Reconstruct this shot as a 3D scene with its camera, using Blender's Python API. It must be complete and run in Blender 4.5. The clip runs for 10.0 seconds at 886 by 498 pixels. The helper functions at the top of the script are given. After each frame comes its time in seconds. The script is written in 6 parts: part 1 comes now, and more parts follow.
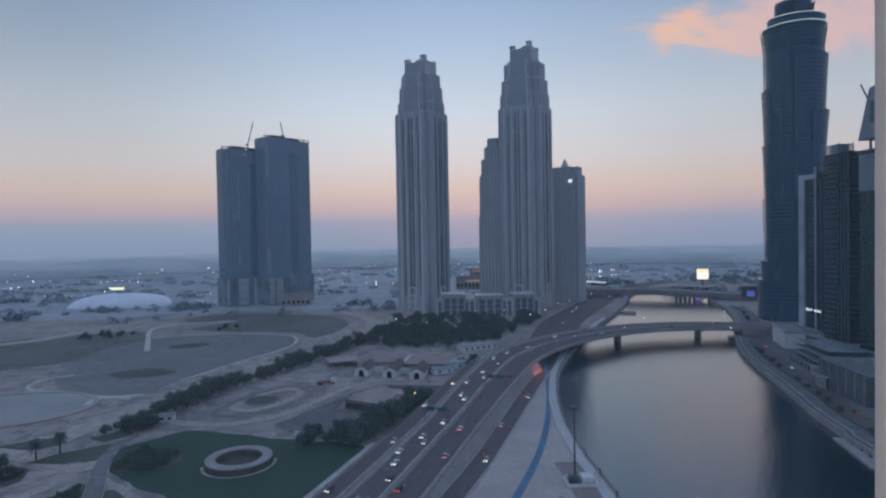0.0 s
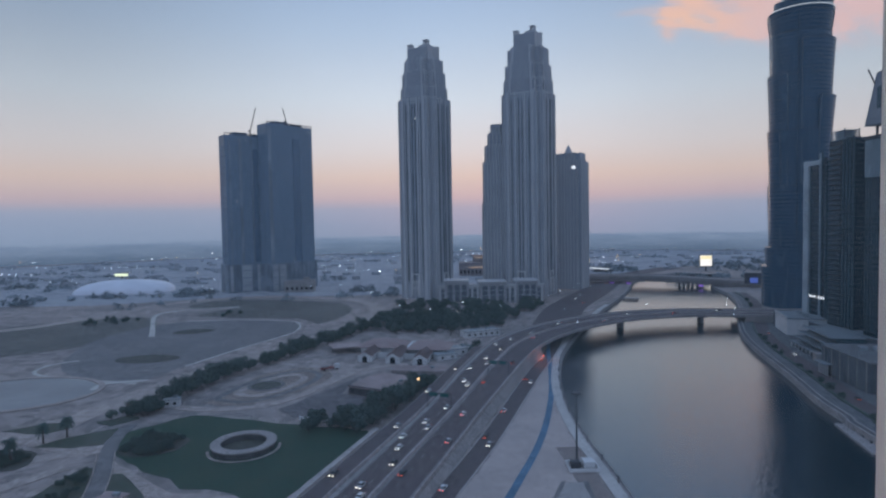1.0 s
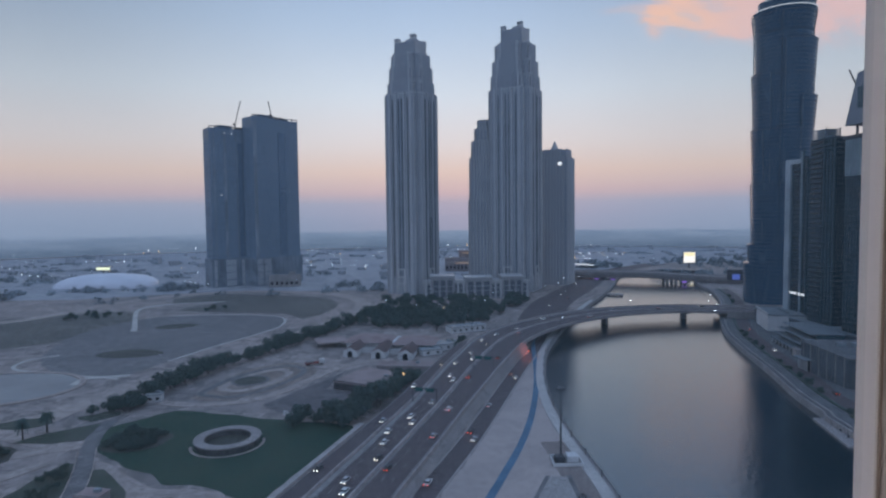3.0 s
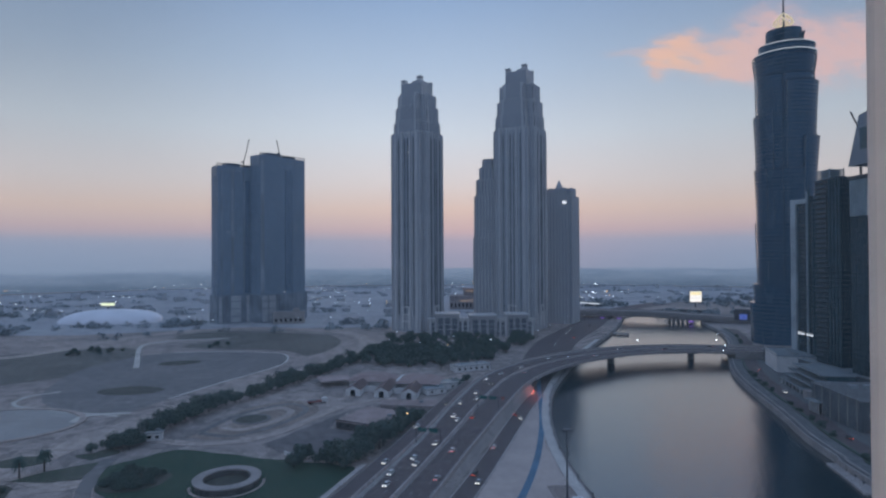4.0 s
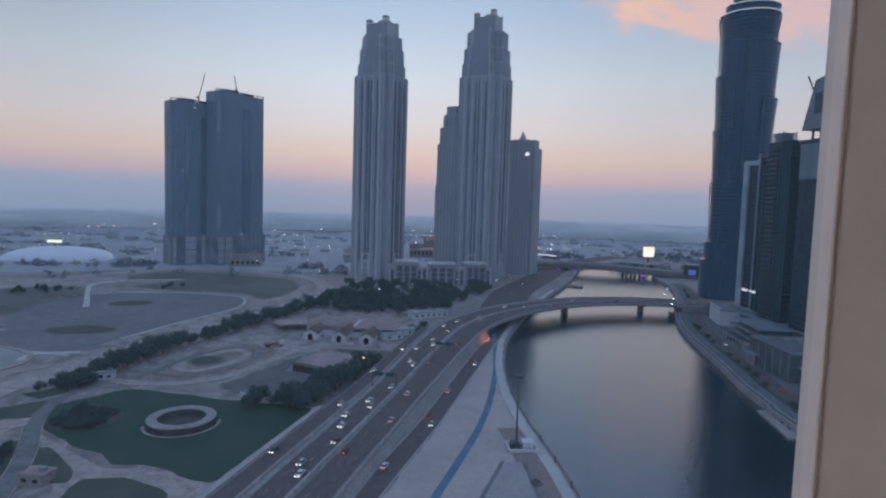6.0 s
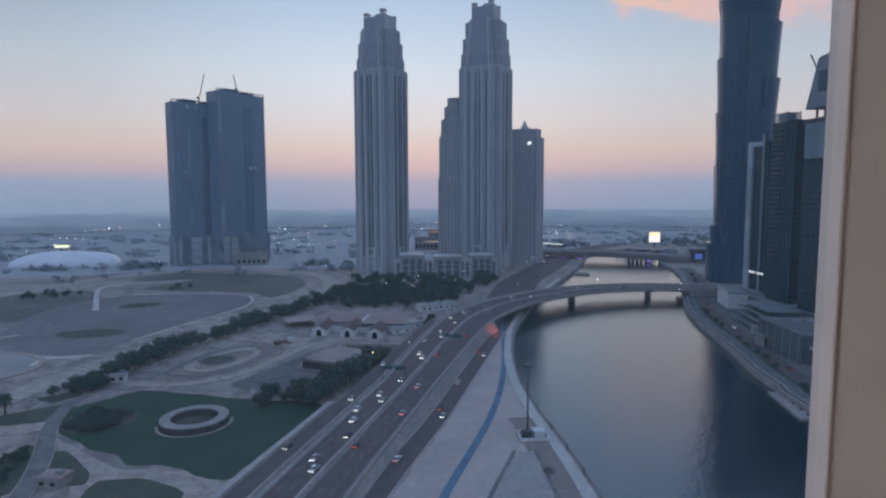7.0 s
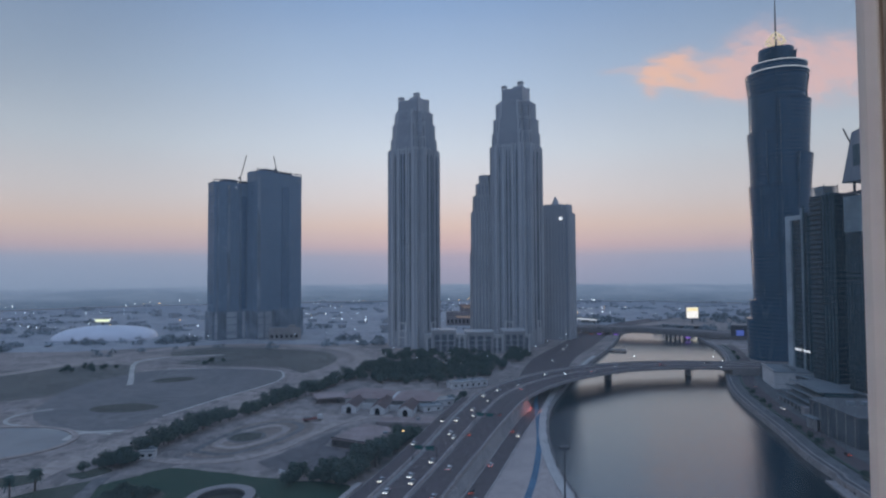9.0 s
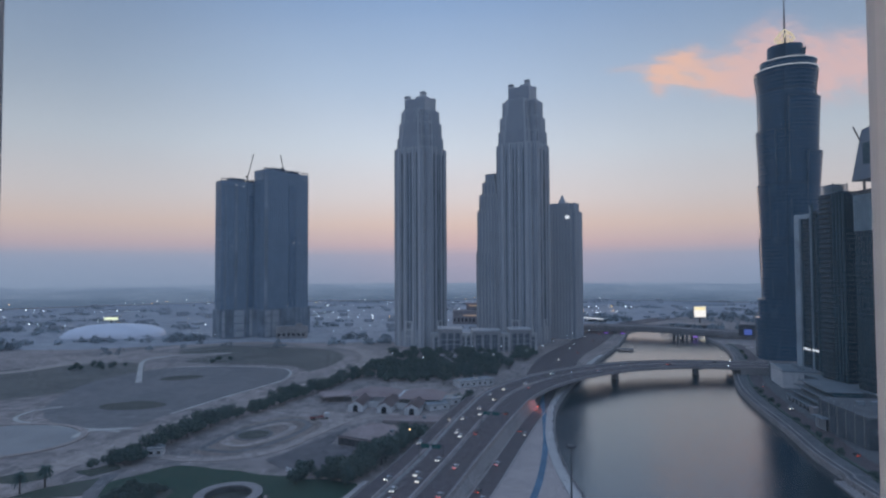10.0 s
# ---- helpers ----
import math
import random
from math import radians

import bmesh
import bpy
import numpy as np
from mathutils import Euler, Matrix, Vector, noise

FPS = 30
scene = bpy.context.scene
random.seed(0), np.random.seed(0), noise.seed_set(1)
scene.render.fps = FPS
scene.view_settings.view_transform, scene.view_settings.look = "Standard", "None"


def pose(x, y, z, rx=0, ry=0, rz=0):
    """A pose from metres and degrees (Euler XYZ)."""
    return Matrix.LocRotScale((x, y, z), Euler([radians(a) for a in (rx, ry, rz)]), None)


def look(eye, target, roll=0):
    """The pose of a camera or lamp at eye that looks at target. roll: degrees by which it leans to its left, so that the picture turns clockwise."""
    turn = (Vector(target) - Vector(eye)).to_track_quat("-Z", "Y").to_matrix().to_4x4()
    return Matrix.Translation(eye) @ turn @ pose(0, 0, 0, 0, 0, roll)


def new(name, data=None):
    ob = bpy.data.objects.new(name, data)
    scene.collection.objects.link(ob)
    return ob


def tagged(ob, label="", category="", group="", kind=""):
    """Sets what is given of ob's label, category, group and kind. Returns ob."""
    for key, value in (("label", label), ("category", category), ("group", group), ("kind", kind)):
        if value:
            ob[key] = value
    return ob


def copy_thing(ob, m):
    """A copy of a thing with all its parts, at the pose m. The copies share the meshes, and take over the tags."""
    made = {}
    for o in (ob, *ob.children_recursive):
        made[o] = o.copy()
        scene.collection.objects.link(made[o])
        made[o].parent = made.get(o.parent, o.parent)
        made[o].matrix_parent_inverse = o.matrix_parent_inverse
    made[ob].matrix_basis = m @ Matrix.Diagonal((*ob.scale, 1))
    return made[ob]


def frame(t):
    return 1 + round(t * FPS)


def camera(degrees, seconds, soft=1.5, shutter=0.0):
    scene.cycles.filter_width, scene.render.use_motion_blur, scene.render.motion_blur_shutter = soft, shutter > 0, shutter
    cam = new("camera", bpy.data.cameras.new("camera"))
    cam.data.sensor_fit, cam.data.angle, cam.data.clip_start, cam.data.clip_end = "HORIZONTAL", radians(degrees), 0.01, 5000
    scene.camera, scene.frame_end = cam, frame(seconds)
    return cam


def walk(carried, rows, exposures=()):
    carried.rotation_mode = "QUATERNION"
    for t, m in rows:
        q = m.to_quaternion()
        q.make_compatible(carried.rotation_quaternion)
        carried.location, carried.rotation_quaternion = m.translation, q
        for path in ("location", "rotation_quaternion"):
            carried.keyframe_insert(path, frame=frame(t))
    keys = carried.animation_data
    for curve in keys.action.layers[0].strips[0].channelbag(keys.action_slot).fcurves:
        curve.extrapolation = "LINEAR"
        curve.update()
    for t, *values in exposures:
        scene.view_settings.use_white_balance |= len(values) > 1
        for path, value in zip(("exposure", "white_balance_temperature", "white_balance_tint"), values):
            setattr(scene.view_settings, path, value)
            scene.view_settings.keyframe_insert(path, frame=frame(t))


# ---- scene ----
EYE = 92.0
PATH = [  # seconds, shift aside and ahead, yaw, pitch, roll
    (0.0, 0.015, 0.016, 0.24, -1.34, 1.04),
    (0.2, 0.015, 0.016, 0.39, -1.66, 1.02),
    (0.5, 0.015, 0.016, 0.71, -1.99, 1.24),
    (1.0, 0.015, 0.016, 0.53, -2.65, 1.03),
    (1.5, 0.015, 0.016, 0.48, -3.00, 0.70),
    (2.0, 0.015, 0.016, 0.48, -3.17, 0.40),
    (2.2, 0.015, 0.016, 0.29, -3.59, 0.16),
    (3.3, 0.004, 0.004, -2.41, -2.39, 1.60),
    (3.4, 0.003, 0.003, -3.55, -0.47, 1.26),
    (3.5, 0.002, 0.002, -3.29, 1.13, 0.80),
    (3.7, 0.001, 0.001, -1.61, 1.46, 0.29),
    (4.0, 0.000, 0.000, -0.33, 0.55, 0.31),
    (4.2, 0.000, 0.000, -1.53, 0.34, 0.20),
    (4.5, 0.000, 0.000, -1.72, 0.26, 0.32),
    (4.8, 0.000, 0.000, -1.24, -1.64, 2.53),
    (5.0, 0.000, 0.000, -3.59, -2.41, 2.20),
    (5.2, -0.000, 0.000, -5.45, -2.66, 1.22),
    (5.5, -0.001, 0.000, -4.88, -1.20, -1.35),
    (5.7, -0.001, 0.000, -4.19, -2.93, -2.15),
    (6.8, -0.003, 0.000, -3.73, -5.46, 0.16),
    (6.9, -0.003, 0.000, -3.73, -5.46, 0.16),
    (7.0, -0.003, 0.000, -3.74, -5.21, 0.20),
    (7.2, -0.003, 0.000, -3.73, -1.13, 0.26),
    (7.5, -0.002, 0.000, -2.65, 0.81, 0.33),
    (7.7, -0.001, 0.000, -1.10, 1.84, 0.24),
    (8.0, 0.000, 0.000, -0.64, 1.81, 0.35),
    (8.5, 0.000, 0.000, -0.64, 2.30, 0.37),
    (9.0, 0.000, 0.000, -0.66, 2.10, 0.30),
    (9.5, 0.000, 0.000, -0.42, 1.90, 0.28),
    (10.0, 0.000, 0.000, -0.03, 1.98, 0.26),
]
cam = camera(74.0, 10.0, soft=2.25)
walk(cam, [(t, pose(x, d, EYE, 90 + p, r, y)) for t, x, d, y, p, r in PATH],
     [(0.0, 0.02), (1.0, 0.06), (2.2, 0.10), (3.3, 0.07), (3.6, -0.01), (4.4, -0.02), (5.0, 0.04), (5.6, 0.05), (6.8, 0.13), (7.0, 0.12), (7.5, 0.01), (8.5, -0.01), (10.0, -0.01)])


# ---- world and light ----
def lin(r, g, b):
    """A display colour, 0 to 255, as linear light."""
    return tuple((c / 255 / 12.92 if c / 255 < 0.04 else ((c / 255 + 0.055) / 1.055) ** 2.4) for c in (r, g, b)) + (1.0,)


class Nodes:
    """Short hand for a node tree."""

    def __init__(self, tree):
        self.t = tree
        tree.nodes.clear()

    def add(self, kind, **inputs):
        n = self.t.nodes.new(kind)
        for k, v in inputs.items():
            self.put(n, k.replace("_", " "), v)
        return n

    def put(self, n, key, v):
        sock = n.inputs[int(key) if key.isdigit() else key]
        if isinstance(v, bpy.types.NodeSocket):
            self.t.links.new(v, sock)
        else:
            sock.default_value = v

    def math(self, op, a, b=0.0, clamp=False):
        n = self.t.nodes.new("ShaderNodeMath")
        n.operation, n.use_clamp = op, clamp
        for i, v in enumerate((a, b)):
            self.put(n, str(i), v)
        return n.outputs[0]

    def mix(self, fac, a, b, blend="MIX"):
        n = self.t.nodes.new("ShaderNodeMix")
        n.data_type, n.blend_type = "RGBA", blend
        for i, v in ((0, fac), (6, a), (7, b)):
            self.put(n, str(i), v)
        return n.outputs[2]

    def ramp(self, fac, stops):
        n = self.t.nodes.new("ShaderNodeValToRGB")
        e = n.color_ramp.elements
        while len(e) < len(stops):
            e.new(0.5)
        for el, (p, c) in zip(e, stops):
            el.position, el.color = p, c
        self.put(n, "Fac", fac)
        return n.outputs[0]

    def span(self, v, a, b, c=0.0, d=1.0):
        n = self.t.nodes.new("ShaderNodeMapRange")
        n.interpolation_type = "SMOOTHSTEP"
        for i, x in enumerate((v, a, b, c, d)):
            self.put(n, str(i), x)
        return n.outputs[0]

    def noise(self, vec, scale, detail=4.0, rough=0.55):
        return self.add("ShaderNodeTexNoise", Vector=vec, Scale=scale, Detail=detail, Roughness=rough).outputs[0]


world = bpy.data.worlds.new("dusk_sky")
scene.world = world
world.use_nodes = True
W = Nodes(world.node_tree)
way = W.add("ShaderNodeTexCoord").outputs["Generated"]
axes = W.add("ShaderNodeSeparateXYZ", Vector=way)
dx, dy, dz = axes.outputs
height = W.math("MULTIPLY_ADD", dz, 0.5)
height.node.inputs[2].default_value = 0.5
WEST = [(-1.0, (96, 104, 120)), (-0.03, (134, 153, 180)), (0.0, (144, 160, 186)), (0.022, (150, 163, 188)), (0.042, (190, 173, 182)), (0.075, (210, 190, 184)),
        (0.12, (207, 201, 203)), (0.2, (194, 203, 214)), (0.3, (166, 184, 207)), (0.42, (130, 156, 192)), (0.65, (140, 170, 214)), (1.0, (146, 176, 221))]
EAST = [(-1.0, (80, 88, 104)), (0.0, (126, 142, 172)), (0.1, (158, 178, 214)), (0.3, (166, 190, 228)), (0.7, (156, 184, 226)), (1.0, (146, 176, 221))]
west = W.ramp(height, [(0.5 + 0.5 * z, lin(*c)) for z, c in WEST])
east = W.ramp(height, [(0.5 + 0.5 * z, lin(*c)) for z, c in EAST])
clear = W.mix(W.span(dy, -0.5, 0.75), east, west)
# the lit cloud in the west
ahead = W.math("MAXIMUM", dy, 0.05)
u, v = W.math("DIVIDE", dx, ahead), W.math("DIVIDE", dz, ahead)
# the afterglow is strongest where the sun went down
after = W.math("MULTIPLY", W.span(W.math("ABSOLUTE", W.math("ADD", u, 0.02)), 0.60, 0.0), W.span(v, -0.02, 0.2))
after = W.math("MULTIPLY", after, W.span(dy, 0.1, 0.4))
lift = W.math("ADD", 1.0, W.math("MULTIPLY", after, 0.26))
aside = W.math("MULTIPLY", W.span(W.math("ABSOLUTE", W.math("SUBTRACT", u, 0.1)), 0.30, 0.85), W.span(v, 0.10, 0.40))
lift = W.math("SUBTRACT", lift, W.math("MULTIPLY", aside, 0.16))
clear = W.mix(1.0, clear, W.add("ShaderNodeCombineXYZ", X=lift, Y=lift, Z=lift).outputs[0], "MULTIPLY")
flat = W.add("ShaderNodeCombineXYZ", X=u, Y=W.math("MULTIPLY", v, 2.2))
bend = W.add("ShaderNodeTexNoise", Vector=flat.outputs[0], Scale=5.0, Detail=3.0).outputs[1]
bent_ = W.add("ShaderNodeVectorMath")
bent_.operation = "MULTIPLY_ADD"
W.put(bent_, "0", bend)
bent_.inputs[1].default_value = (0.16, 0.10, 0.0)
W.put(bent_, "2", flat.outputs[0])
curl = W.noise(bent_.outputs[0], 8.0, 7.0, 0.62)
fine = W.noise(bent_.outputs[0], 30.0, 5.0, 0.65)


def puff(cu, cv, ru, rv, lean, weight):
    """A soft lump of cloud round one direction of the sky."""
    a, b = W.math("SUBTRACT", u, cu), W.math("SUBTRACT", v, cv)
    b = W.math("SUBTRACT", b, W.math("MULTIPLY", a, lean))
    a, b = W.math("DIVIDE", a, ru), W.math("DIVIDE", b, rv)
    r2 = W.math("ADD", W.math("MULTIPLY", a, a), W.math("MULTIPLY", b, b))
    return W.math("MULTIPLY", W.math("EXPONENT", W.math("MULTIPLY", r2, -1.0)), weight)


bank = puff(0.67, 0.345, 0.19, 0.060, 0.0, 1.05)
for lump_ in ((0.50, 0.334, 0.10, 0.030, -0.05, 0.75), (0.395, 0.348, 0.042, 0.024, 0.25, 0.85), (0.425, 0.366, 0.022, 0.016, 0.6, 0.4), (0.372, 0.312, 0.016, 0.026, 0.0, 0.5), (0.315, 0.344, 0.045, 0.007, 0.12, 0.35), (0.560, 0.395, 0.060, 0.044, 0.5, 0.62), (0.75, 0.375, 0.12, 0.034, 0.0, 0.5), (0.50, 0.318, 0.16, 0.022, -0.10, 0.5)):
    bank = W.math("ADD", bank, puff(*lump_))
body_ = W.math("MULTIPLY", bank, W.math("ADD", 0.05, W.math("MULTIPLY", curl, 1.9)))
body_ = W.math("MULTIPLY", body_, W.math("ADD", 0.05, W.math("MULTIPLY", fine, 1.9)))
cover = W.math("MULTIPLY", W.span(body_, 0.14, 1.25), W.span(dy, 0.1, 0.3))
core = W.math("MULTIPLY", puff(0.40, 0.340, 0.105, 0.050, 0.0, 1.0), W.span(curl, 0.3, 0.6, 0.6, 1.0))
tint = W.mix(core, lin(230, 191, 188), lin(255, 200, 166))
sky = W.mix(W.math("MULTIPLY", cover, 0.84), clear, tint)
air = W.t.nodes.new("ShaderNodeTexSky")
air.sky_type, air.sun_disc, air.sun_elevation, air.sun_rotation = "NISHITA", False, radians(0.5), radians(5)
glow = W.add("ShaderNodeBackground", Color=sky, Strength=0.96)
thin = W.add("ShaderNodeBackground", Color=air.outputs[0], Strength=0.008)
both = W.add("ShaderNodeAddShader", **{"0": glow.outputs[0], "1": thin.outputs[0]})
W.add("ShaderNodeOutputWorld", Surface=both.outputs[0])

sun = new("sun", bpy.data.lights.new("sun", "SUN"))
sun.data.energy, sun.data.angle, sun.data.color = 0.12, radians(15), (1.0, 0.72, 0.55)
sun.matrix_world = look((90, 1000, 90), (0, 0, 0))


# ---- materials ----
def mat(name, color, rough=0.8, metal=0.0, vary=0.18, coarse=0.02, grain=0.6, bump=0.0, second=None, spec=0.3, emit=None, power=0.0, patch=0.0):
    """A surface with variation at two scales, in metres of the place."""
    m = bpy.data.materials.new(name)
    m.use_nodes = True
    N = Nodes(m.node_tree)
    at = N.add("ShaderNodeNewGeometry").outputs["Position"]
    big, small = N.noise(at, coarse, 5.0), N.noise(at, grain, 6.0, 0.65)
    base = tuple(color) + (1.0,)
    other = tuple(second) + (1.0,) if second else tuple(c * (1 - 2 * vary) for c in color) + (1.0,)
    c = N.mix(N.span(big, 0.36, 0.64), base, other)
    c = N.mix(N.span(small, 0.3, 0.7, 0.0, vary * 2), c, tuple(x * 0.6 for x in color) + (1.0,))
    if patch:
        mid = N.noise(at, coarse * 8.0, 8.0, 0.72)
        c = N.mix(N.span(mid, 0.47, 0.57, 0.0, min(1.0, patch * 1.4)), c, tuple(x * 0.5 for x in other[:3]) + (1.0,))
        streak = N.noise(N.add("ShaderNodeCombineXYZ", X=N.math("MULTIPLY", N.add("ShaderNodeSeparateXYZ", Vector=at).outputs[0], 3.0), Y=N.add("ShaderNodeSeparateXYZ", Vector=at).outputs[1]).outputs[0], coarse * 9, 5.0, 0.6)
        c = N.mix(N.span(streak, 0.54, 0.66, 0.0, patch), c, tuple(min(1.0, x * 1.45) for x in color) + (1.0,))
    rand = N.add("ShaderNodeObjectInfo").outputs["Random"]
    c = N.mix(N.math("MULTIPLY", rand, vary * 0.8), c, tuple(x * 0.6 for x in color) + (1.0,))
    p = N.add("ShaderNodeBsdfPrincipled", Base_Color=c, Metallic=metal, Roughness=N.span(small, 0.2, 0.8, max(rough - 0.08, 0.02), min(rough + 0.08, 1.0)))
    p.inputs["Specular IOR Level"].default_value = spec
    if bump:
        b = N.add("ShaderNodeBump", Strength=bump, Distance=0.3, Height=small)
        N.put(p, "Normal", b.outputs[0])
    if emit:
        p.inputs["Emission Color"].default_value = tuple(emit) + (1.0,)
        p.inputs["Emission Strength"].default_value = power
    N.add("ShaderNodeOutputMaterial", Surface=p.outputs[0])
    return m


def facade(name, glass, frame_tone, floor=3.8, bay=3.2, rough=0.18, share=0.3, metal=0.0):
    """Curtain wall: panes between spandrels and mullions, each pane a little different."""
    m = bpy.data.materials.new(name)
    m.use_nodes = True
    N = Nodes(m.node_tree)
    geo = N.add("ShaderNodeNewGeometry")
    s = N.add("ShaderNodeSeparateXYZ", Vector=geo.outputs["Position"])
    along = N.math("ADD", N.math("MULTIPLY", s.outputs[0], 0.83), N.math("MULTIPLY", s.outputs[1], 0.56))
    fz, fa = N.math("DIVIDE", s.outputs[2], floor), N.math("DIVIDE", along, bay)
    cell = N.add("ShaderNodeCombineXYZ", X=N.math("FLOOR", fz), Y=N.math("FLOOR", fa))
    each = N.add("ShaderNodeTexWhiteNoise", Vector=cell.outputs[0]).outputs[0]
    band = N.math("LESS_THAN", N.math("FRACT", fz), share)
    post = N.math("LESS_THAN", N.math("FRACT", fa), 0.12)
    solid = N.math("MAXIMUM", band, post)
    g = N.mix(each, tuple(c * 0.85 for c in glass) + (1.0,), tuple(c * 1.15 for c in glass) + (1.0,))
    dirt = N.noise(geo.outputs["Position"], 0.03, 5.0)
    g = N.mix(N.span(dirt, 0.35, 0.7, 0.0, 0.4), g, tuple(frame_tone) + (1.0,))
    c = N.mix(solid, g, tuple(frame_tone) + (1.0,))
    r = N.math("ADD", rough, N.math("MULTIPLY", solid, 0.45))
    p = N.add("ShaderNodeBsdfPrincipled", Base_Color=c, Roughness=r, Metallic=metal)
    N.put(p, "Specular IOR Level", 0.5)
    bm_ = N.add("ShaderNodeBump", Strength=0.3, Distance=0.2, Height=solid)
    N.put(p, "Normal", bm_.outputs[0])
    N.add("ShaderNodeOutputMaterial", Surface=p.outputs[0])
    return m


def water_material():
    m = bpy.data.materials.new("canal_water")
    m.use_nodes = True
    N = Nodes(m.node_tree)
    at = N.add("ShaderNodeNewGeometry").outputs["Position"]
    gusts = N.span(N.noise(at, 0.018, 4.0, 0.6), 0.35, 0.65, 0.8, 1.2)
    chop = N.math("MULTIPLY", N.math("ADD", N.noise(at, 0.5, 4.0, 0.6), N.math("MULTIPLY", N.noise(at, 0.10, 2.0, 0.5), 0.5)), gusts)
    b = N.add("ShaderNodeBump", Strength=0.19, Distance=0.6, Height=chop)
    c = N.mix(N.noise(at, 0.012, 3.0), (0.004, 0.019, 0.029, 1), (0.006, 0.024, 0.033, 1))
    p = N.add("ShaderNodeBsdfPrincipled", Base_Color=c, Roughness=0.13, IOR=2.7, Normal=b.outputs[0])
    N.add("ShaderNodeOutputMaterial", Surface=p.outputs[0])
    return m


def glow_material(name, color, power):
    m = bpy.data.materials.new(name)
    m.use_nodes = True
    N = Nodes(m.node_tree)
    e = N.add("ShaderNodeEmission", Color=tuple(color) + (1.0,), Strength=power)
    N.add("ShaderNodeOutputMaterial", Surface=e.outputs[0])
    return m


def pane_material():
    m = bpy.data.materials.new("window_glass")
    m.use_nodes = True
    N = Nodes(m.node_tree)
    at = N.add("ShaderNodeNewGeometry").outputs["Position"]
    # mottled smudges, plus a pale veil that lifts darks as haze would
    veil = N.span(N.noise(at, 9.0, 5.0), 0.3, 0.8, 0.036, 0.049)
    # veil painted thinner towards the bottom, thicker at the horizon to imitate haze
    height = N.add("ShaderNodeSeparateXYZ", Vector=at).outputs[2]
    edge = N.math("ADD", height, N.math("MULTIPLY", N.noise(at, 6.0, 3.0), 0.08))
    veil = N.math("MULTIPLY", veil, N.span(edge, EYE - 0.26, EYE + 0.02, 0.62, 1.05))
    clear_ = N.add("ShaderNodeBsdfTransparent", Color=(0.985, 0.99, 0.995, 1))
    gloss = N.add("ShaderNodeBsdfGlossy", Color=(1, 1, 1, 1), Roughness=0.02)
    veil_scatter = N.add("ShaderNodeBsdfTranslucent", Color=(0.66, 0.88, 1.0, 1))
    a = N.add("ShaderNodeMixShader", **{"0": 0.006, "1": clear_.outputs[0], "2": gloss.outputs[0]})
    b = N.add("ShaderNodeMixShader", **{"0": veil, "1": a.outputs[0], "2": veil_scatter.outputs[0]})
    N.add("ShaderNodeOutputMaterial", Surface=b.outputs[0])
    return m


SAND = mat("sandy_ground", patch=0.42, color=(0.44, 0.36, 0.325), vary=0.22, coarse=0.012, grain=0.15, second=(0.25, 0.22, 0.212), bump=0.3)
FIELD = mat("packed_dark_dirt", patch=0.35, color=(0.24, 0.222, 0.218), vary=0.2, coarse=0.02, grain=0.2, second=(0.185, 0.175, 0.177), bump=0.3)
PALE = mat("pale_sand_track", patch=0.35, color=(0.515, 0.42, 0.375), vary=0.2, coarse=0.03, grain=0.3, second=(0.385, 0.325, 0.295))
GRASS = mat("watered_lawn", patch=0.45, color=(0.019, 0.068, 0.040), vary=0.3, coarse=0.06, grain=0.5, second=(0.046, 0.084, 0.050), bump=0.4)
SCRUB = mat("dry_scrub", patch=0.50, color=(0.075, 0.08, 0.062), vary=0.3, coarse=0.03, grain=0.4, second=(0.13, 0.12, 0.10), bump=0.5)
ASPHALT = mat("asphalt", patch=0.3, color=(0.145, 0.112, 0.115), rough=0.75, vary=0.22, coarse=0.03, grain=0.8, second=(0.135, 0.108, 0.106))
CONCRETE = mat("cast_concrete", patch=0.25, color=(0.40, 0.36, 0.345), vary=0.17, coarse=0.08, grain=0.7, second=(0.30, 0.275, 0.268))
PAVING = mat("pale_paving", patch=0.20, color=(0.49, 0.44, 0.415), vary=0.16, coarse=0.05, grain=0.6, second=(0.39, 0.35, 0.335))
BLUE = mat("blue_track_coating", (0.13, 0.24, 0.35), vary=0.15, coarse=0.1, grain=0.8)
MARK = mat("road_marking_paint", (0.65, 0.65, 0.63), vary=0.15, grain=1.5)
STONE = mat("tower_stone_cladding", (0.555, 0.555, 0.57), rough=0.6, vary=0.12, coarse=0.02, grain=0.2, second=(0.49, 0.48, 0.49))
RIBSTONE = mat("pale_rib_stone", (0.62, 0.60, 0.595), rough=0.6, vary=0.12, coarse=0.03, grain=0.3)
STONE_GLASS = facade("dark_window_bays", (0.33, 0.365, 0.41), (0.42, 0.435, 0.46), floor=3.7, bay=2.4, share=0.35)
BLUE_GLASS = facade("blue_curtain_wall", (0.215, 0.29, 0.37), (0.25, 0.315, 0.39), floor=4.0, bay=3.0, share=0.22)
NAVY_GLASS = facade("navy_curtain_wall", (0.018, 0.064, 0.116), (0.034, 0.088, 0.142), floor=3.9, bay=2.6, share=0.30)
TEAL_GLASS = facade("teal_curtain_wall", (0.010, 0.046, 0.060), (0.032, 0.075, 0.090), floor=3.8, bay=2.8, share=0.25)
QUAY_GLASS = facade("smoky_curtain_wall", (0.007, 0.024, 0.036), (0.018, 0.042, 0.054), floor=3.6, bay=2.2, share=0.3)
BAND = mat("dark_metal_band", (0.024, 0.066, 0.100), rough=0.45, vary=0.15)
TEALMETAL = mat("teal_grey_metal", (0.058, 0.108, 0.128), rough=0.45, vary=0.15, coarse=0.1)
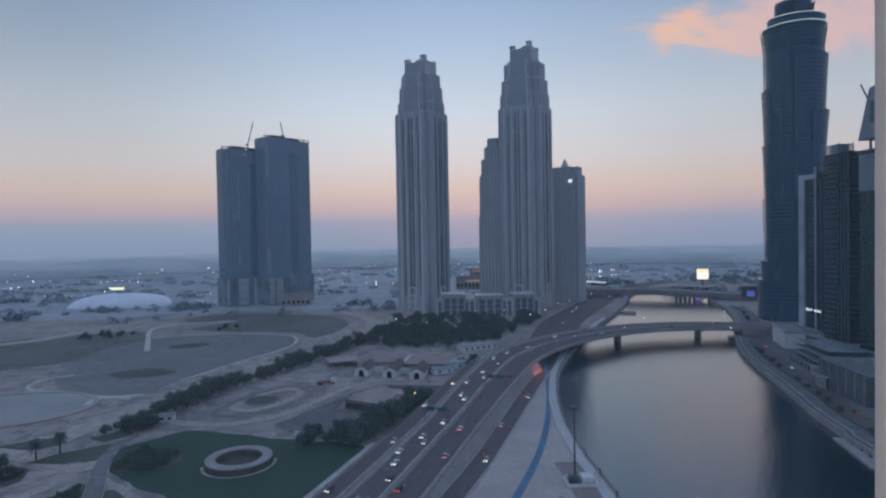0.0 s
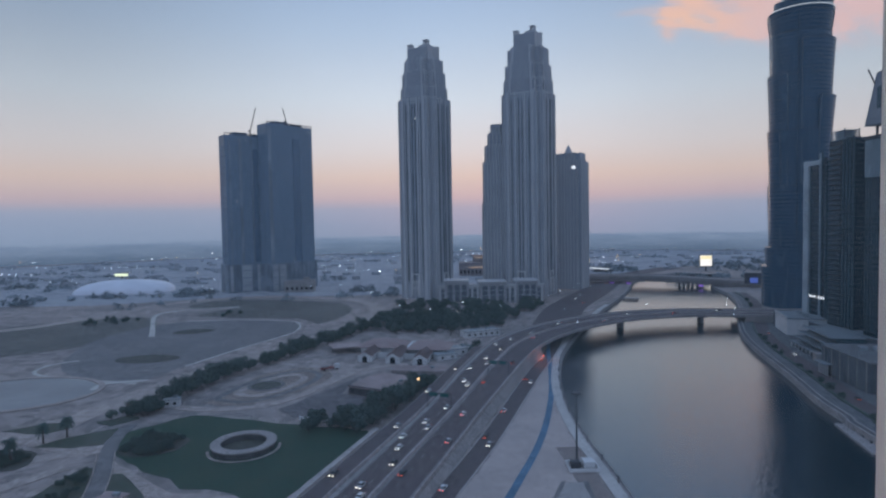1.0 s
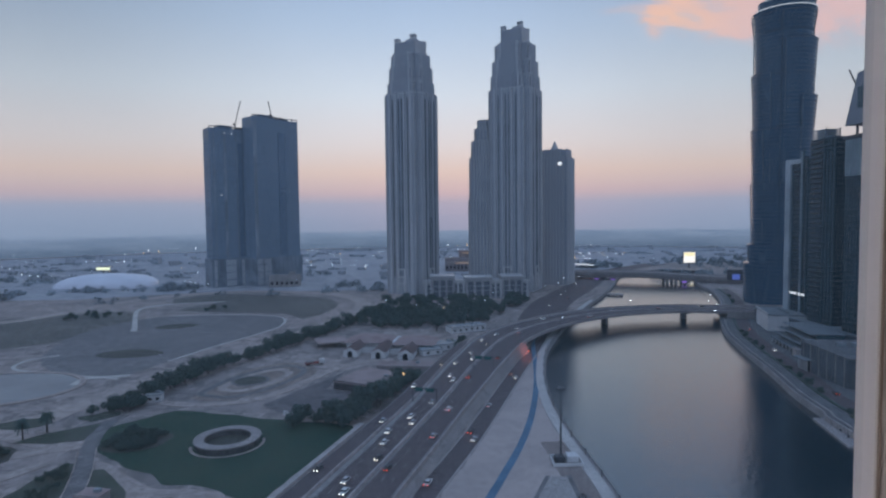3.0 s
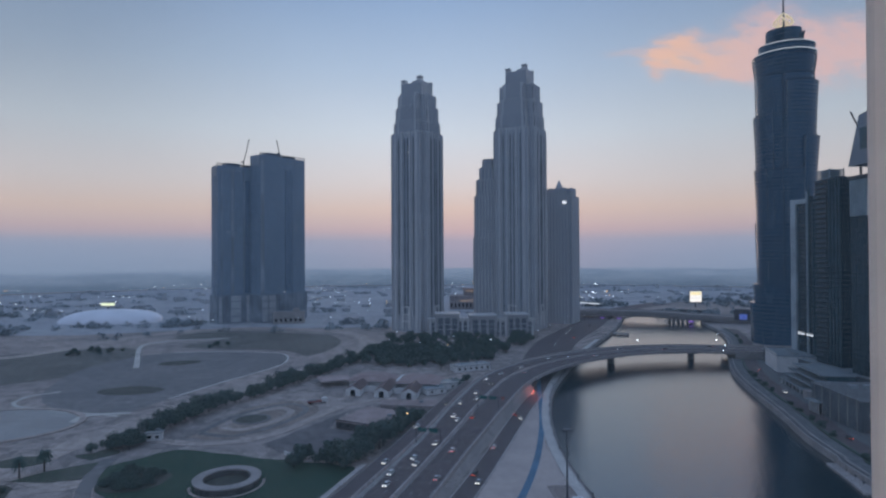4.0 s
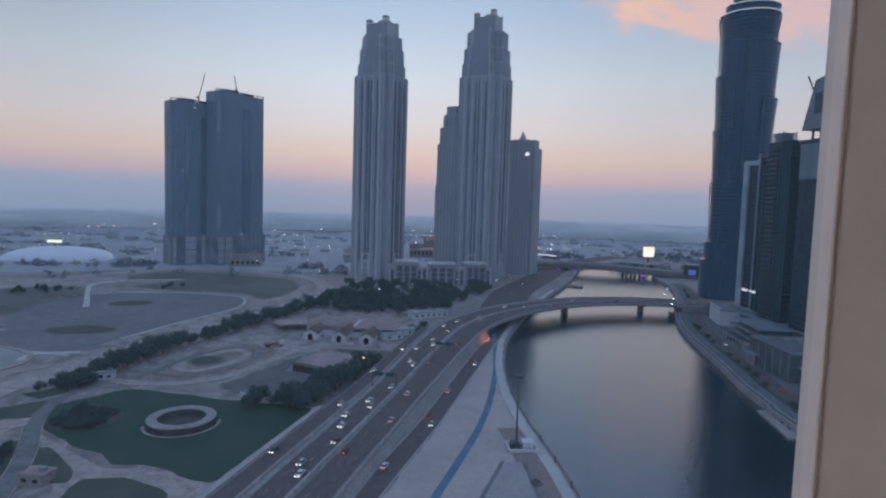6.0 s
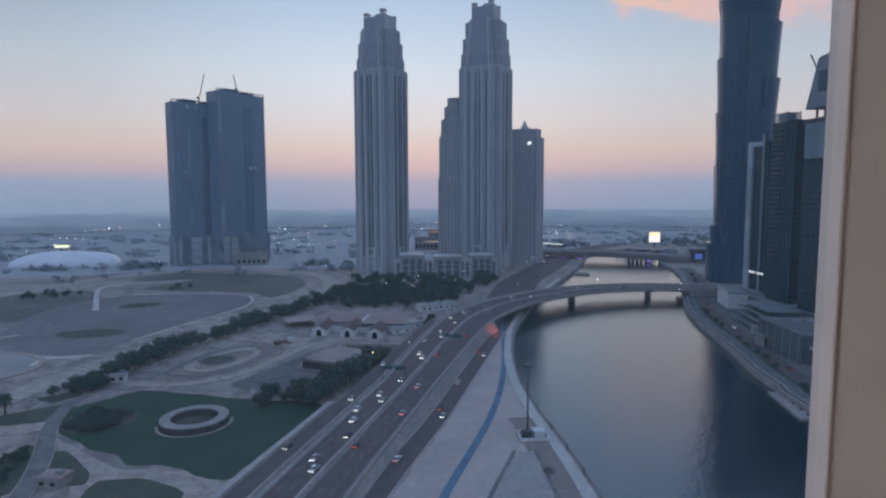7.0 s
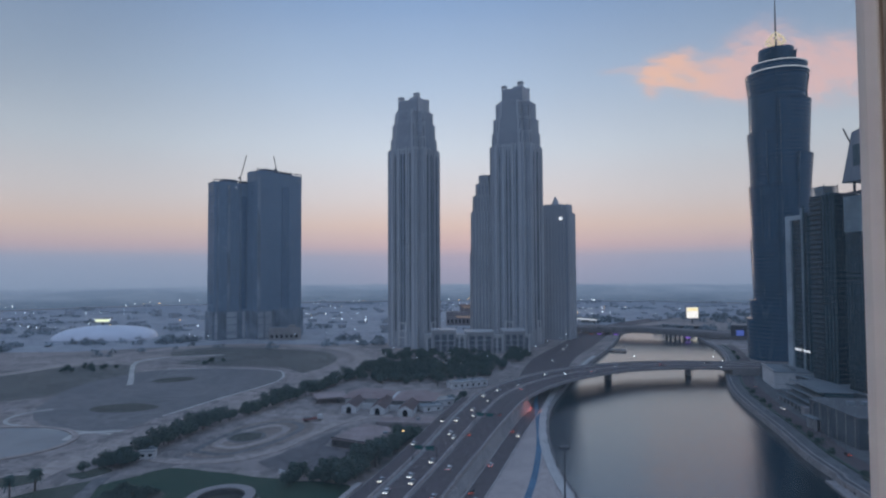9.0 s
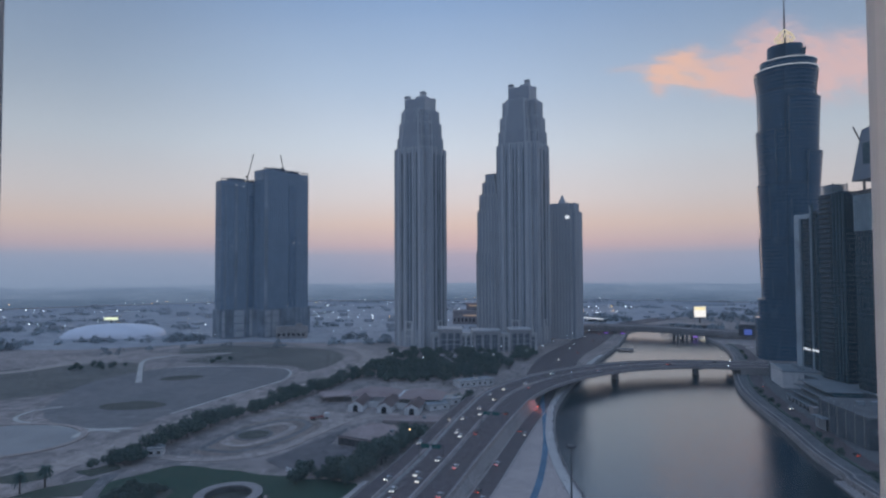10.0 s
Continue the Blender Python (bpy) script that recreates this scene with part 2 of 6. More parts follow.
PALEMETAL = mat("pale_metal_panel", (0.29, 0.325, 0.345), rough=0.45, metal=0.2, vary=0.1, coarse=0.1)
STEEL = mat("dark_steel", (0.12, 0.12, 0.13), rough=0.5, metal=0.6, vary=0.1)
# emission added so the gilding stands out; the lattice is no lamp
GOLD = mat("glowing_gilt_lattice", (0.75, 0.62, 0.40), rough=0.35, metal=0.5, vary=0.1, emit=(1.0, 0.85, 0.6), power=0.4)
# slight bluish emission added to brighten the membrane, with no lamp inside
MEMBRANE = mat("white_membrane", (0.70, 0.72, 0.78), rough=0.5, vary=0.05, coarse=0.05, emit=(0.55, 0.62, 0.9), power=0.06)
RAIL = mat("white_rail_paint", (0.62, 0.57, 0.52), vary=0.12, coarse=0.05, grain=0.8)
ROOF = mat("clay_roof", (0.36, 0.255, 0.24), vary=0.2, coarse=0.1, grain=0.9, second=(0.40, 0.30, 0.28))
FLATROOF = mat("weathered_flat_roof", (0.46, 0.35, 0.33), vary=0.2, coarse=0.07, grain=0.5)
WHITEWALL = mat("white_render_wall", (0.74, 0.72, 0.71), vary=0.1, coarse=0.1, grain=0.8)
DARK = mat("dark_opening", (0.03, 0.03, 0.035), vary=0.1)
LEAF = [mat("leaves_" + n, c, rough=0.7, vary=0.3, coarse=0.15, grain=1.2, second=d) for n, c, d in
        (("olive", (0.088, 0.128, 0.100), (0.066, 0.102, 0.088)), ("deep", (0.068, 0.110, 0.096), (0.088, 0.126, 0.100)))]
BARK = mat("tree_bark", (0.12, 0.09, 0.07), vary=0.2, grain=3.0)
TYRE = mat("tyre_rubber", (0.03, 0.03, 0.03), vary=0.1)
CARGLASS = mat("car_glass", (0.03, 0.035, 0.04), rough=0.1, vary=0.05, spec=0.6)
PAINTS = [mat("car_paint_" + n, c, rough=0.3, vary=0.05, spec=0.5) for n, c in
          (("white", (0.75, 0.75, 0.74)), ("silver", (0.45, 0.46, 0.48)), ("black", (0.04, 0.04, 0.045)), ("maroon", (0.18, 0.05, 0.05)))]
JAMB = mat("beige_window_frame", (0.505, 0.488, 0.50), rough=0.55, vary=0.06, coarse=1.0, grain=25.0)
INWALL = mat("cream_plaster", (0.70, 0.66, 0.63), rough=0.8, vary=0.06, coarse=1.0, grain=20.0)
GASKET = mat("brown_gasket", (0.30, 0.25, 0.235), rough=0.7, vary=0.1, grain=30)
WATER = water_material()
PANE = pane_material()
HEAD = glow_material("headlight_glow", (1.0, 0.93, 0.82), 4.0)
TAIL = glow_material("tail_light_glow", (1.0, 0.12, 0.08), 3.0)
COOL = glow_material("cool_lamp_glow", (0.85, 0.93, 1.0), 7.0)
WARM = glow_material("sodium_lamp_glow", (1.0, 0.55, 0.2), 7.0)
SIGN = glow_material("lit_sign_white", (0.85, 0.9, 1.0), 1.0)
SCREEN = glow_material("lit_screen_white", (0.98, 0.94, 0.90), 1.1)
SCREEN_WARM = glow_material("lit_screen_yellow", (1.0, 0.86, 0.50), 1.1)
CORNICE = glow_material("cornice_strip_glow", (0.8, 0.88, 1.0), 0.65)
PURPLE = glow_material("purple_bridge_light", (0.30, 0.16, 0.75), 0.6)
BLUESIGN = glow_material("blue_panel_light", (0.12, 0.2, 0.75), 0.5)


# ---- building helpers ----
def part(name, bm, material, parent=None, label=""):
    """Links a bmesh as one mesh object under its thing."""
    me = bpy.data.meshes.new(name)
    bm.normal_update()
    bm.to_mesh(me)
    bm.free()
    me.materials.append(material)
    ob = new(name, me)
    ob.parent = parent
    return tagged(ob, label)


def thing(name, x, y, z, label, category, group="", kind="", turn=0):
    ob = new(name)
    ob.matrix_basis = pose(x, y, z, 0, 0, turn)
    return tagged(ob, label, category, group, kind)


def box(bm, x, y, z, w, d, h, turn=0.0, bevel=0.0):
    """A block on its base's centre."""
    r = bmesh.ops.create_cube(bm, size=1.0, matrix=pose(x, y, z + h / 2, 0, 0, turn) @ Matrix.Diagonal((w, d, h, 1)))
    if bevel:
        es = {e for v_ in r["verts"] for e in v_.link_edges}
        bmesh.ops.bevel(bm, geom=list(es), offset=bevel, segments=1, affect="EDGES")
    return bm


def tube(bm, x, y, z, r, h, r2=None, n=12):
    bmesh.ops.create_cone(bm, cap_ends=True, segments=n, radius1=r, radius2=r if r2 is None else r2, depth=h, matrix=pose(x, y, z + h / 2))
    return bm


def prism(bm, poly, z0, z1, grow=1.0):
    """A solid over a plan; grow scales its top."""
    lo = [bm.verts.new((x, y, z0)) for x, y in poly]
    hi = [bm.verts.new((x * grow, y * grow, z1)) for x, y in poly]
    n = len(poly)
    bm.faces.new(hi)
    bm.faces.new(lo[::-1])
    for i in range(n):
        bm.faces.new((lo[i], lo[(i + 1) % n], hi[(i + 1) % n], hi[i]))
    return bm


def rod(bm, a, b, r, n=6):
    a, b = Vector(a), Vector(b)
    m = Matrix.Translation((a + b) / 2) @ (b - a).to_track_quat("Z", "Y").to_matrix().to_4x4()
    bmesh.ops.create_cone(bm, cap_ends=True, segments=n, radius1=r, radius2=r, depth=(b - a).length, matrix=m)
    return bm


UNIT = {}


def unit(material):
    """A one metre block standing on its base, shared by alike pieces."""
    if material.name not in UNIT:
        bm = box(bmesh.new(), 0, 0, 0, 1, 1, 1, bevel=0.04)
        me = bpy.data.meshes.new("block_" + material.name)
        bm.to_mesh(me)
        bm.free()
        me.materials.append(material)
        UNIT[material.name] = me
    return UNIT[material.name]


def piece(name, material, parent, x, y, z, w, d, h, turn=0.0):
    ob = new(name, unit(material))
    ob.parent = parent
    ob.matrix_basis = pose(x, y, z, 0, 0, turn) @ Matrix.Diagonal((w, d, h, 1))
    return ob


def smooth(points, step=6.0):
    """A smooth curve through points of any dimension, in even steps."""
    p = np.array(points, float)
    p = np.vstack([2 * p[0] - p[1], p, 2 * p[-1] - p[-2]])
    out = []
    for i in range(1, len(p) - 2):
        n = max(2, int(np.linalg.norm(p[i + 1] - p[i]) / step))
        for k in range(n):
            s = k / n
            a, b, c, d = p[i - 1:i + 3]
            out.append(0.5 * (2 * b + (c - a) * s + (2 * a - 5 * b + 4 * c - d) * s * s + (3 * b - a - 3 * c + d) * s ** 3))
    out.append(p[-2])
    return np.array(out)


def beside(line, off):
    """The curve moved sideways, to the right for positive off."""
    g = np.gradient(line[:, :2], axis=0)
    g /= np.linalg.norm(g, axis=1)[:, None]
    q = line.copy()
    q[:, 0] += g[:, 1] * off
    q[:, 1] -= g[:, 0] * off
    return q


def sweep(bm, line, section, floor=None):
    """Carries a closed cross-section (sideways, up) along a 3D curve; with floor, heights below -50 stand for that level."""
    g = np.gradient(line[:, :2], axis=0)
    g /= np.linalg.norm(g, axis=1)[:, None]
    rings = []
    for (x, y, z), (tx, ty) in zip(line, g):
        rings.append([bm.verts.new((x + ty * o, y - tx * o, floor if u_ < -50 else z + u_)) for o, u_ in section])
    n = len(section)
    for a, b in zip(rings, rings[1:]):
        for i in range(n):
            bm.faces.new((a[i], b[i], b[(i + 1) % n], a[(i + 1) % n]))
    bm.faces.new(rings[0])
    bm.faces.new(rings[-1][::-1])
    bmesh.ops.recalc_face_normals(bm, faces=bm.faces)
    return bm


def loft(rails):
    """A closed skin over rails that run side by side; each is a 3D curve of equal length."""
    bm = bmesh.new()
    rings = [[bm.verts.new(tuple(r[i])) for r in rails] for i in range(len(rails[0]))]
    n = len(rails)
    for a, b in zip(rings, rings[1:]):
        for i in range(n):
            bm.faces.new((a[i], b[i], b[(i + 1) % n], a[(i + 1) % n]))
    bm.faces.new(rings[0])
    bm.faces.new(rings[-1][::-1])
    bmesh.ops.recalc_face_normals(bm, faces=bm.faces)
    return bm


def slab(bm, poly, z0, z1):
    """A flat sheet with thin sides over any plan."""
    return prism(bm, poly, z0, z1)


def ellipse(cx, cy, rx, ry, turn=0.0, n=40):
    c, s = math.cos(radians(turn)), math.sin(radians(turn))
    return [(cx + rx * math.cos(a) * c - ry * math.sin(a) * s, cy + rx * math.cos(a) * s + ry * math.sin(a) * c) for a in (2 * math.pi * i / n for i in range(n))]


# ---- ground and canal ----
LEFT_BANK = smooth([(60, -120), (59, 60), (59, 195), (57, 235), (57.5, 286), (66, 350), (87, 430), (145, 571), (203, 694), (243, 790), (290, 900), (380, 985)], 14)
RIGHT_BANK = smooth([(168, -120), (169, 90), (173, 239), (178, 264), (183, 294), (196, 341), (212, 407), (231, 466), (266, 544), (300, 612), (332, 700), (352, 790), (390, 870), (440, 930)], 14)
canal = [tuple(p) for p in LEFT_BANK] + [tuple(p) for p in RIGHT_BANK[::-1]]


def build_ground():
    from mathutils.geometry import tessellate_polygon
    rim = ellipse(0, 0, 3600, 3600, n=96)
    loops = [[Vector((x, y, 0)) for x, y in rim], [Vector((x, y, 0)) for x, y in canal[::-1]]]
    flat_ = [p for loop in loops for p in loop]
    bm = bmesh.new()
    vs = [bm.verts.new(p) for p in flat_]
    for tri in tessellate_polygon(loops):
        bm.faces.new([vs[i] for i in tri])
    for f_ in bm.faces:
        f_.normal_update()
        if f_.normal.z < 0:
            f_.normal_flip()
    return tagged(part("ground", bm, SAND), "dusty sand and dirt ground reaching to the hazy horizon", "ground", kind="structure")


build_ground()
bm = bmesh.new()
for bank_ in (LEFT_BANK, RIGHT_BANK[::-1]):
    q = np.c_[bank_, np.zeros(len(bank_))]
    sweep(bm, q, [(0, 0.5), (-1.2, 0.5), (-1.2, -6), (0, -6)])
tagged(part("quay_wall", bm, CONCRETE), "pale concrete quay wall along the canal", "quay wall", kind="structure")
bm = slab(bmesh.new(), [(40, -200), (700, -200), (700, 1300), (40, 1300)], -8, -3)
tagged(part("water", bm, WATER), "calm dark teal canal water mirroring the dusk sky", "water", kind="structure")


def ragged(poly, size, step=2.5):
    """An outline in short steps, worn uneven by up to size metres."""
    out = []
    for (ax, ay), (bx, by) in zip(poly, poly[1:] + poly[:1]):
        n = max(1, min(60, int(math.hypot(bx - ax, by - ay) / step)))
        for k in range(n):
            x, y = ax + (bx - ax) * k / n, ay + (by - ay) * k / n
            p = Vector((x * 0.11, y * 0.11, 3.0))
            q = Vector((x * 0.5, y * 0.5, 9.0))
            out.append((x + size * (noise.noise(p) + 0.5 * noise.noise(q)), y + size * (noise.noise(p + Vector((50, 0, 0))) + 0.5 * noise.noise(q + Vector((50, 0, 0))))))
    return out


def sheet(name, polys, material, z, label, category, kind="structure", worn=1.3):
    bm = bmesh.new()
    for poly in polys:
        slab(bm, ragged(poly, worn), -0.3, z)
    return tagged(part(name, bm, material), label, category, kind=kind)


def ribbon(name, points, half, material, z, label, category, worn=1.0):
    """A flat way of that half width along a smooth line."""
    line = smooth(points, 3 if half > 1.5 else 6)
    bm, prev = bmesh.new(), None
    for k, (a, b) in enumerate(zip(beside(line, -half), beside(line, half))):
        wear = worn * min(1.2, half * 0.28)
        na, nb = (wear * (noise.noise(Vector((p[0] * 0.12, p[1] * 0.12, q))) + 0.4 * noise.noise(Vector((p[0] * 0.5, p[1] * 0.5, q)))) for p, q in ((a, 1.0), (b, 7.0)))
        way_ = (b - a) / (2 * half)
        a, b = a + way_ * na, b + way_ * nb
        row = [bm.verts.new((*a, z)), bm.verts.new((*b, z)), bm.verts.new((*b, -0.2)), bm.verts.new((*a, -0.2))]
        if prev:
            for i in range(4):
                bm.faces.new((prev[i], row[i], row[(i + 1) % 4], prev[(i + 1) % 4]))
        prev = row
    bmesh.ops.recalc_face_normals(bm, faces=bm.faces)
    return tagged(part(name, bm, material), label, category, kind="structure")


# far ground sheet, its colour paled and blued to paint in haze
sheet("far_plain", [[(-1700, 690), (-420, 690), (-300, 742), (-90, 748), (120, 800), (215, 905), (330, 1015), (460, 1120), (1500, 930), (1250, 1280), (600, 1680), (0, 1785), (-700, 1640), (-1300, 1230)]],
      mat("pale_hazy_plain", (0.44, 0.435, 0.45), patch=0.25, vary=0.16, coarse=0.006, grain=0.03, second=(0.35, 0.355, 0.38)), 0.03, "pale plain under the distant town, haze painted into its colour", "ground")

# ---- the elevated road and its bridge ----
MAIN = smooth([(-52, 90, 3.0), (-40, 140, 3.2), (-27, 184, 3.6), (-16, 218, 4), (3, 278, 4.6), (27, 355, 6), (50, 412, 7.2), (90, 464, 7.6), (148, 510, 6.9), (205, 528, 6.4), (252, 527, 6.0), (300, 520, 6.0), (350, 512, 6.0)], 6)
BARRIER = mat("stained_road_barrier", (0.46, 0.40, 0.38), vary=0.2, coarse=0.05, grain=0.6, patch=0.35, second=(0.35, 0.305, 0.295))
HALF = np.where(np.arange(len(MAIN)) > int(np.argmax(MAIN[:, 1] > 450)), 17.5, np.interp(MAIN[:, 1], [270, 410], [13.2, 17.5]))


def rail(off, up, part_of=slice(None)):
    """A line beside the main road, so far aside and above it."""
    q = beside(MAIN, off)[part_of]
    return np.c_[q[:, :2], q[:, 2] + up]


road = thing("elevated_road", 0, 0, 0, "wide dual carriageway curving up onto a canal bridge", "road", kind="structure")
ncanal = int(np.argmax(MAIN[:, 0] > 45))
nbank = int(np.argmax(MAIN[:, 0] > 255))
part("deck", loft([rail(-HALF - 1, 0), rail(HALF + 1, 0), rail(HALF + 1, -1.3), rail(HALF - 5, -2.2), rail(-HALF + 5, -2.2), rail(-HALF - 1, -1.3)]), CONCRETE, road, "concrete bridge deck")
lo = slice(0, ncanal)
foot = [beside(MAIN, o)[lo] for o in (HALF + 3.4, -HALF - 2.5)]
for q in foot:
    q[:, 2] = -0.2
part("embankment", loft([rail(-HALF - 0.8, -0.4, lo), rail(HALF + 0.8, -0.4, lo), *foot]), CONCRETE, road, "sloped concrete retaining embankment")
part("abutment", sweep(bmesh.new(), MAIN[nbank:], [(-18.3, -0.4), (18.3, -0.4), (18.3, -99), (-18.3, -99)], floor=-0.2), CONCRETE, road)
for side, inset in ((-1, 1.7), (1, 0.5)):
    a, b = side * 0.9, side * (HALF - inset)
    part("carriageway", loft([rail(a, 0.03), rail(b, 0.03), rail(b, -0.1), rail(a, -0.1)]), ASPHALT, road, "dark asphalt carriageway")
    part("parapet", sweep(bmesh.new(), beside(MAIN, side * (HALF + 0.6)), [(-0.3, 1.1), (0.3, 1.1), (0.45, 0), (-0.45, 0)]), BARRIER, road, "pale concrete parapet")
part("median_barrier", sweep(bmesh.new(), MAIN, [(-0.35, 1.0), (0.35, 1.0), (0.75, 0), (-0.75, 0)]), BARRIER, road, "pale concrete median barrier")


def bent(i):
    """One row of bridge piers under the deck."""
    x, y, z = MAIN[i]
    g = MAIN[i + 1] - MAIN[i - 1]
    a = math.degrees(math.atan2(g[1], g[0]))
    nx, ny = math.sin(radians(a)), -math.cos(radians(a))
    for o in (0.0,):
        px, py = x + nx * o, y + ny * o
        pier = part("pier", box(bmesh.new(), px, py, -6, 4.2, 6.0, z + 3.4, a, 0.8), CONCRETE, road, "slim concrete bridge pier")
        part("footing", box(bmesh.new(), px, py, -6, 5.6, 7.4, 3.0, a, 0.3), CONCRETE, pier)
    part("pier_cap", box(bmesh.new(), x, y, z - 3.2, 3.0, 24, 1.2, a, 0.3), CONCRETE, road)


for target in (150, 224):
    bent(int(np.argmin(abs(MAIN[:, 0] - target))))
for target in (60, 88):
    bent(int(np.argmin(abs(MAIN[:, 0] - target))))


def dashes(lines, on=3.0, gap=9.0, w=0.18, z=0.05):
    bm = bmesh.new()
    for line in lines:
        d = np.r_[0, np.cumsum(np.linalg.norm(np.diff(line[:, :2], axis=0), axis=1))]
        s = 0.0
        while s + on < d[-1]:
            a, b = ([np.interp(t_, d, line[:, k]) for k in range(3)] for t_ in (s, s + on))
            g = Vector((b[0] - a[0], b[1] - a[1], 0)).normalized() * w / 2
            n = Vector((g.y, -g.x, 0))
            bm.faces.new([bm.verts.new((p[0] + q.x, p[1] + q.y, p[2] + z)) for p, q in ((a, n), (a, -n), (b, -n), (b, n))][::-1])
            s += on + gap
    return bm


lanes = [beside(MAIN, s * (1.2 + (HALF - 2.4) * k / 3)) for s in (-1, 1) for k in (1, 2)]
tagged(part("lane_dashes", dashes(lanes, w=0.11), MARK), "worn white dashed lane markings", "road marking", kind="stuff")
edges = [beside(MAIN, o) for o in (-1.3, 1.3, 2.1 - HALF, HALF - 0.9)]
tagged(part("edge_lines", dashes(edges, 11.7, 0.3, 0.16), MARK), "worn white solid edge lines", "road marking", kind="stuff")

# slip road left of the main road, with its retaining wall
SLIP = beside(MAIN, -HALF - 5.3)[:int(np.argmax(MAIN[:, 1] > 400))]
SLIP[:, 2] *= np.linspace(1.0, 0.75, len(SLIP))
slip = thing("slip_road", 0, 0, 0, "asphalt slip road behind a pale retaining wall", "road", kind="structure")
part("bed", sweep(bmesh.new(), SLIP, [(-4.2, 0), (4.0, 0), (4.0, -99), (-4.2, -99)], floor=-0.2), CONCRETE, slip)
part("carriageway", sweep(bmesh.new(), SLIP, [(-3.8, 0.04), (3.7, 0.04), (3.7, -0.1), (-3.8, -0.1)]), ASPHALT, slip)
nwall = int(np.argmax(SLIP[:, 1] > 246))
part("retaining_wall", sweep(bmesh.new(), beside(SLIP[:nwall], -5.0), [(-1.6, 1.0), (0.7, 1.0), (0.7, -99), (-1.6, -99)], floor=-0.2), PAVING, slip, "pale broad-topped retaining wall")

# the lower road beside the bank, under the bridge and on to the far bridge
LOWER = smooth([(-32, 110), (-18, 150), (-3.5, 192), (16, 245), (45, 335), (72, 415), (96, 500), (127, 607), (181, 725), (237, 851), (300, 960), (420, 1090)], 6)
LOWER = np.c_[LOWER, np.full(len(LOWER), 0.12)]
split = int(np.argmax(LOWER[:, 1] > 470))
low = thing("lower_road", 0, 0, 0, "asphalt road along the bank passing under the bridge", "road", kind="structure")
part("carriageway", sweep(bmesh.new(), LOWER[:split + 1], [(-4, 0), (4, 0), (4, -0.3), (-4, -0.3)]), ASPHALT, low)
part("carriageway", sweep(bmesh.new(), beside(LOWER[split:], -6), [(-21, 0), (19, 0), (19, -0.3), (-21, -0.3)]), ASPHALT, low)
part("kerb", sweep(bmesh.new(), beside(LOWER[:split], 4.3), [(-0.3, 0.18), (0.3, 0.18), (0.3, -0.3), (-0.3, -0.3)]), PAVING, low)
part("kerb", sweep(bmesh.new(), beside(LOWER[:split], -4.3), [(-0.3, 0.18), (0.3, 0.18), (0.3, -0.3), (-0.3, -0.3)]), PAVING, low)

# promenade between the lower road and the water
PROM = np.c_[LEFT_BANK, np.zeros(len(LEFT_BANK))][4:]
PROM = PROM[PROM[:, 1] < 640]
tagged(part("promenade", sweep(bmesh.new(), beside(PROM, -3.2), [(-2.5, 0.3), (2.5, 0.3), (2.5, -0.3), (-2.5, -0.3)]), mat("bright_paving", patch=0.15, color=(0.62, 0.575, 0.54), vary=0.12, coarse=0.06, grain=0.6, second=(0.52, 0.48, 0.455))), "pale paved promenade along the canal edge", "promenade", kind="structure")
plot = [tuple(p[:2]) for p in beside(LOWER[:split - 6], 5.0)] + [tuple(p) for p in LEFT_BANK[::-1] if 60 < p[1] < 400]
sheet("bank_plot", [[(x - (6.0 if i >= split - 6 else 0), y) for i, (x, y) in enumerate(plot)]], mat("graded_pale_plot", patch=0.10, color=(0.56, 0.46, 0.42), vary=0.16, coarse=0.04, grain=0.4, second=(0.46, 0.385, 0.355)), 0.06, "bare graded plot of pale sand beside the road", "ground")
ribbon("cycle_track", [(2, 120), (7, 150), (11, 171), (23, 203), (35, 236), (46, 276), (57, 331), (69, 413), (74, 440)], 1.45, BLUE, 0.14, "narrow blue coated cycle track across bare sand", "cycle track", 0.0)

# right bank
RB = np.c_[RIGHT_BANK, np.zeros(len(RIGHT_BANK))]
RB = RB[(RB[:, 1] > 60) & (RB[:, 1] < 720)]
GREYPAVE = mat("grey_quay_paving", (0.19, 0.19, 0.195), vary=0.2, coarse=0.06, grain=0.5, second=(0.12, 0.125, 0.13), patch=0.4)
tagged(part("bank_promenade", sweep(bmesh.new(), beside(RB, 5.8), [(-4.5, 0.3), (4.5, 0.3), (4.5, -0.3), (-4.5, -0.3)]), GREYPAVE), "grey paved promenade on the opposite quay", "promenade", kind="structure")
tagged(part("bank_edge", sweep(bmesh.new(), beside(RB, 3.4), [(-0.5, 0.55), (0.5, 0.55), (0.5, -0.3), (-0.5, -0.3)]), CONCRETE), "pale low kerb wall along the promenade", "kerb", kind="structure")
tagged(part("bank_road", sweep(bmesh.new(), beside(RB, 17), [(-5.0, 0.12), (5.0, 0.12), (5.0, -0.3), (-5.0, -0.3)]), ASPHALT), "narrow quayside service road", "road", kind="structure")
tagged(part("hedge_strip", sweep(bmesh.new(), beside(RB, 11.0), [(-0.7, 1.0), (0.7, 1.0), (0.8, -0.3), (-0.8, -0.3)]), LEAF[0]), "clipped dark hedge along the promenade", "hedge", kind="stuff")
sheet("quay_yard", [[(186, 120), (360, 120), (360, 540), (288, 560), (250, 480), (226, 410), (207, 340), (196, 290), (190, 255)]], GREYPAVE, 0.05, "grey paved yard round the quayside towers", "pavement")

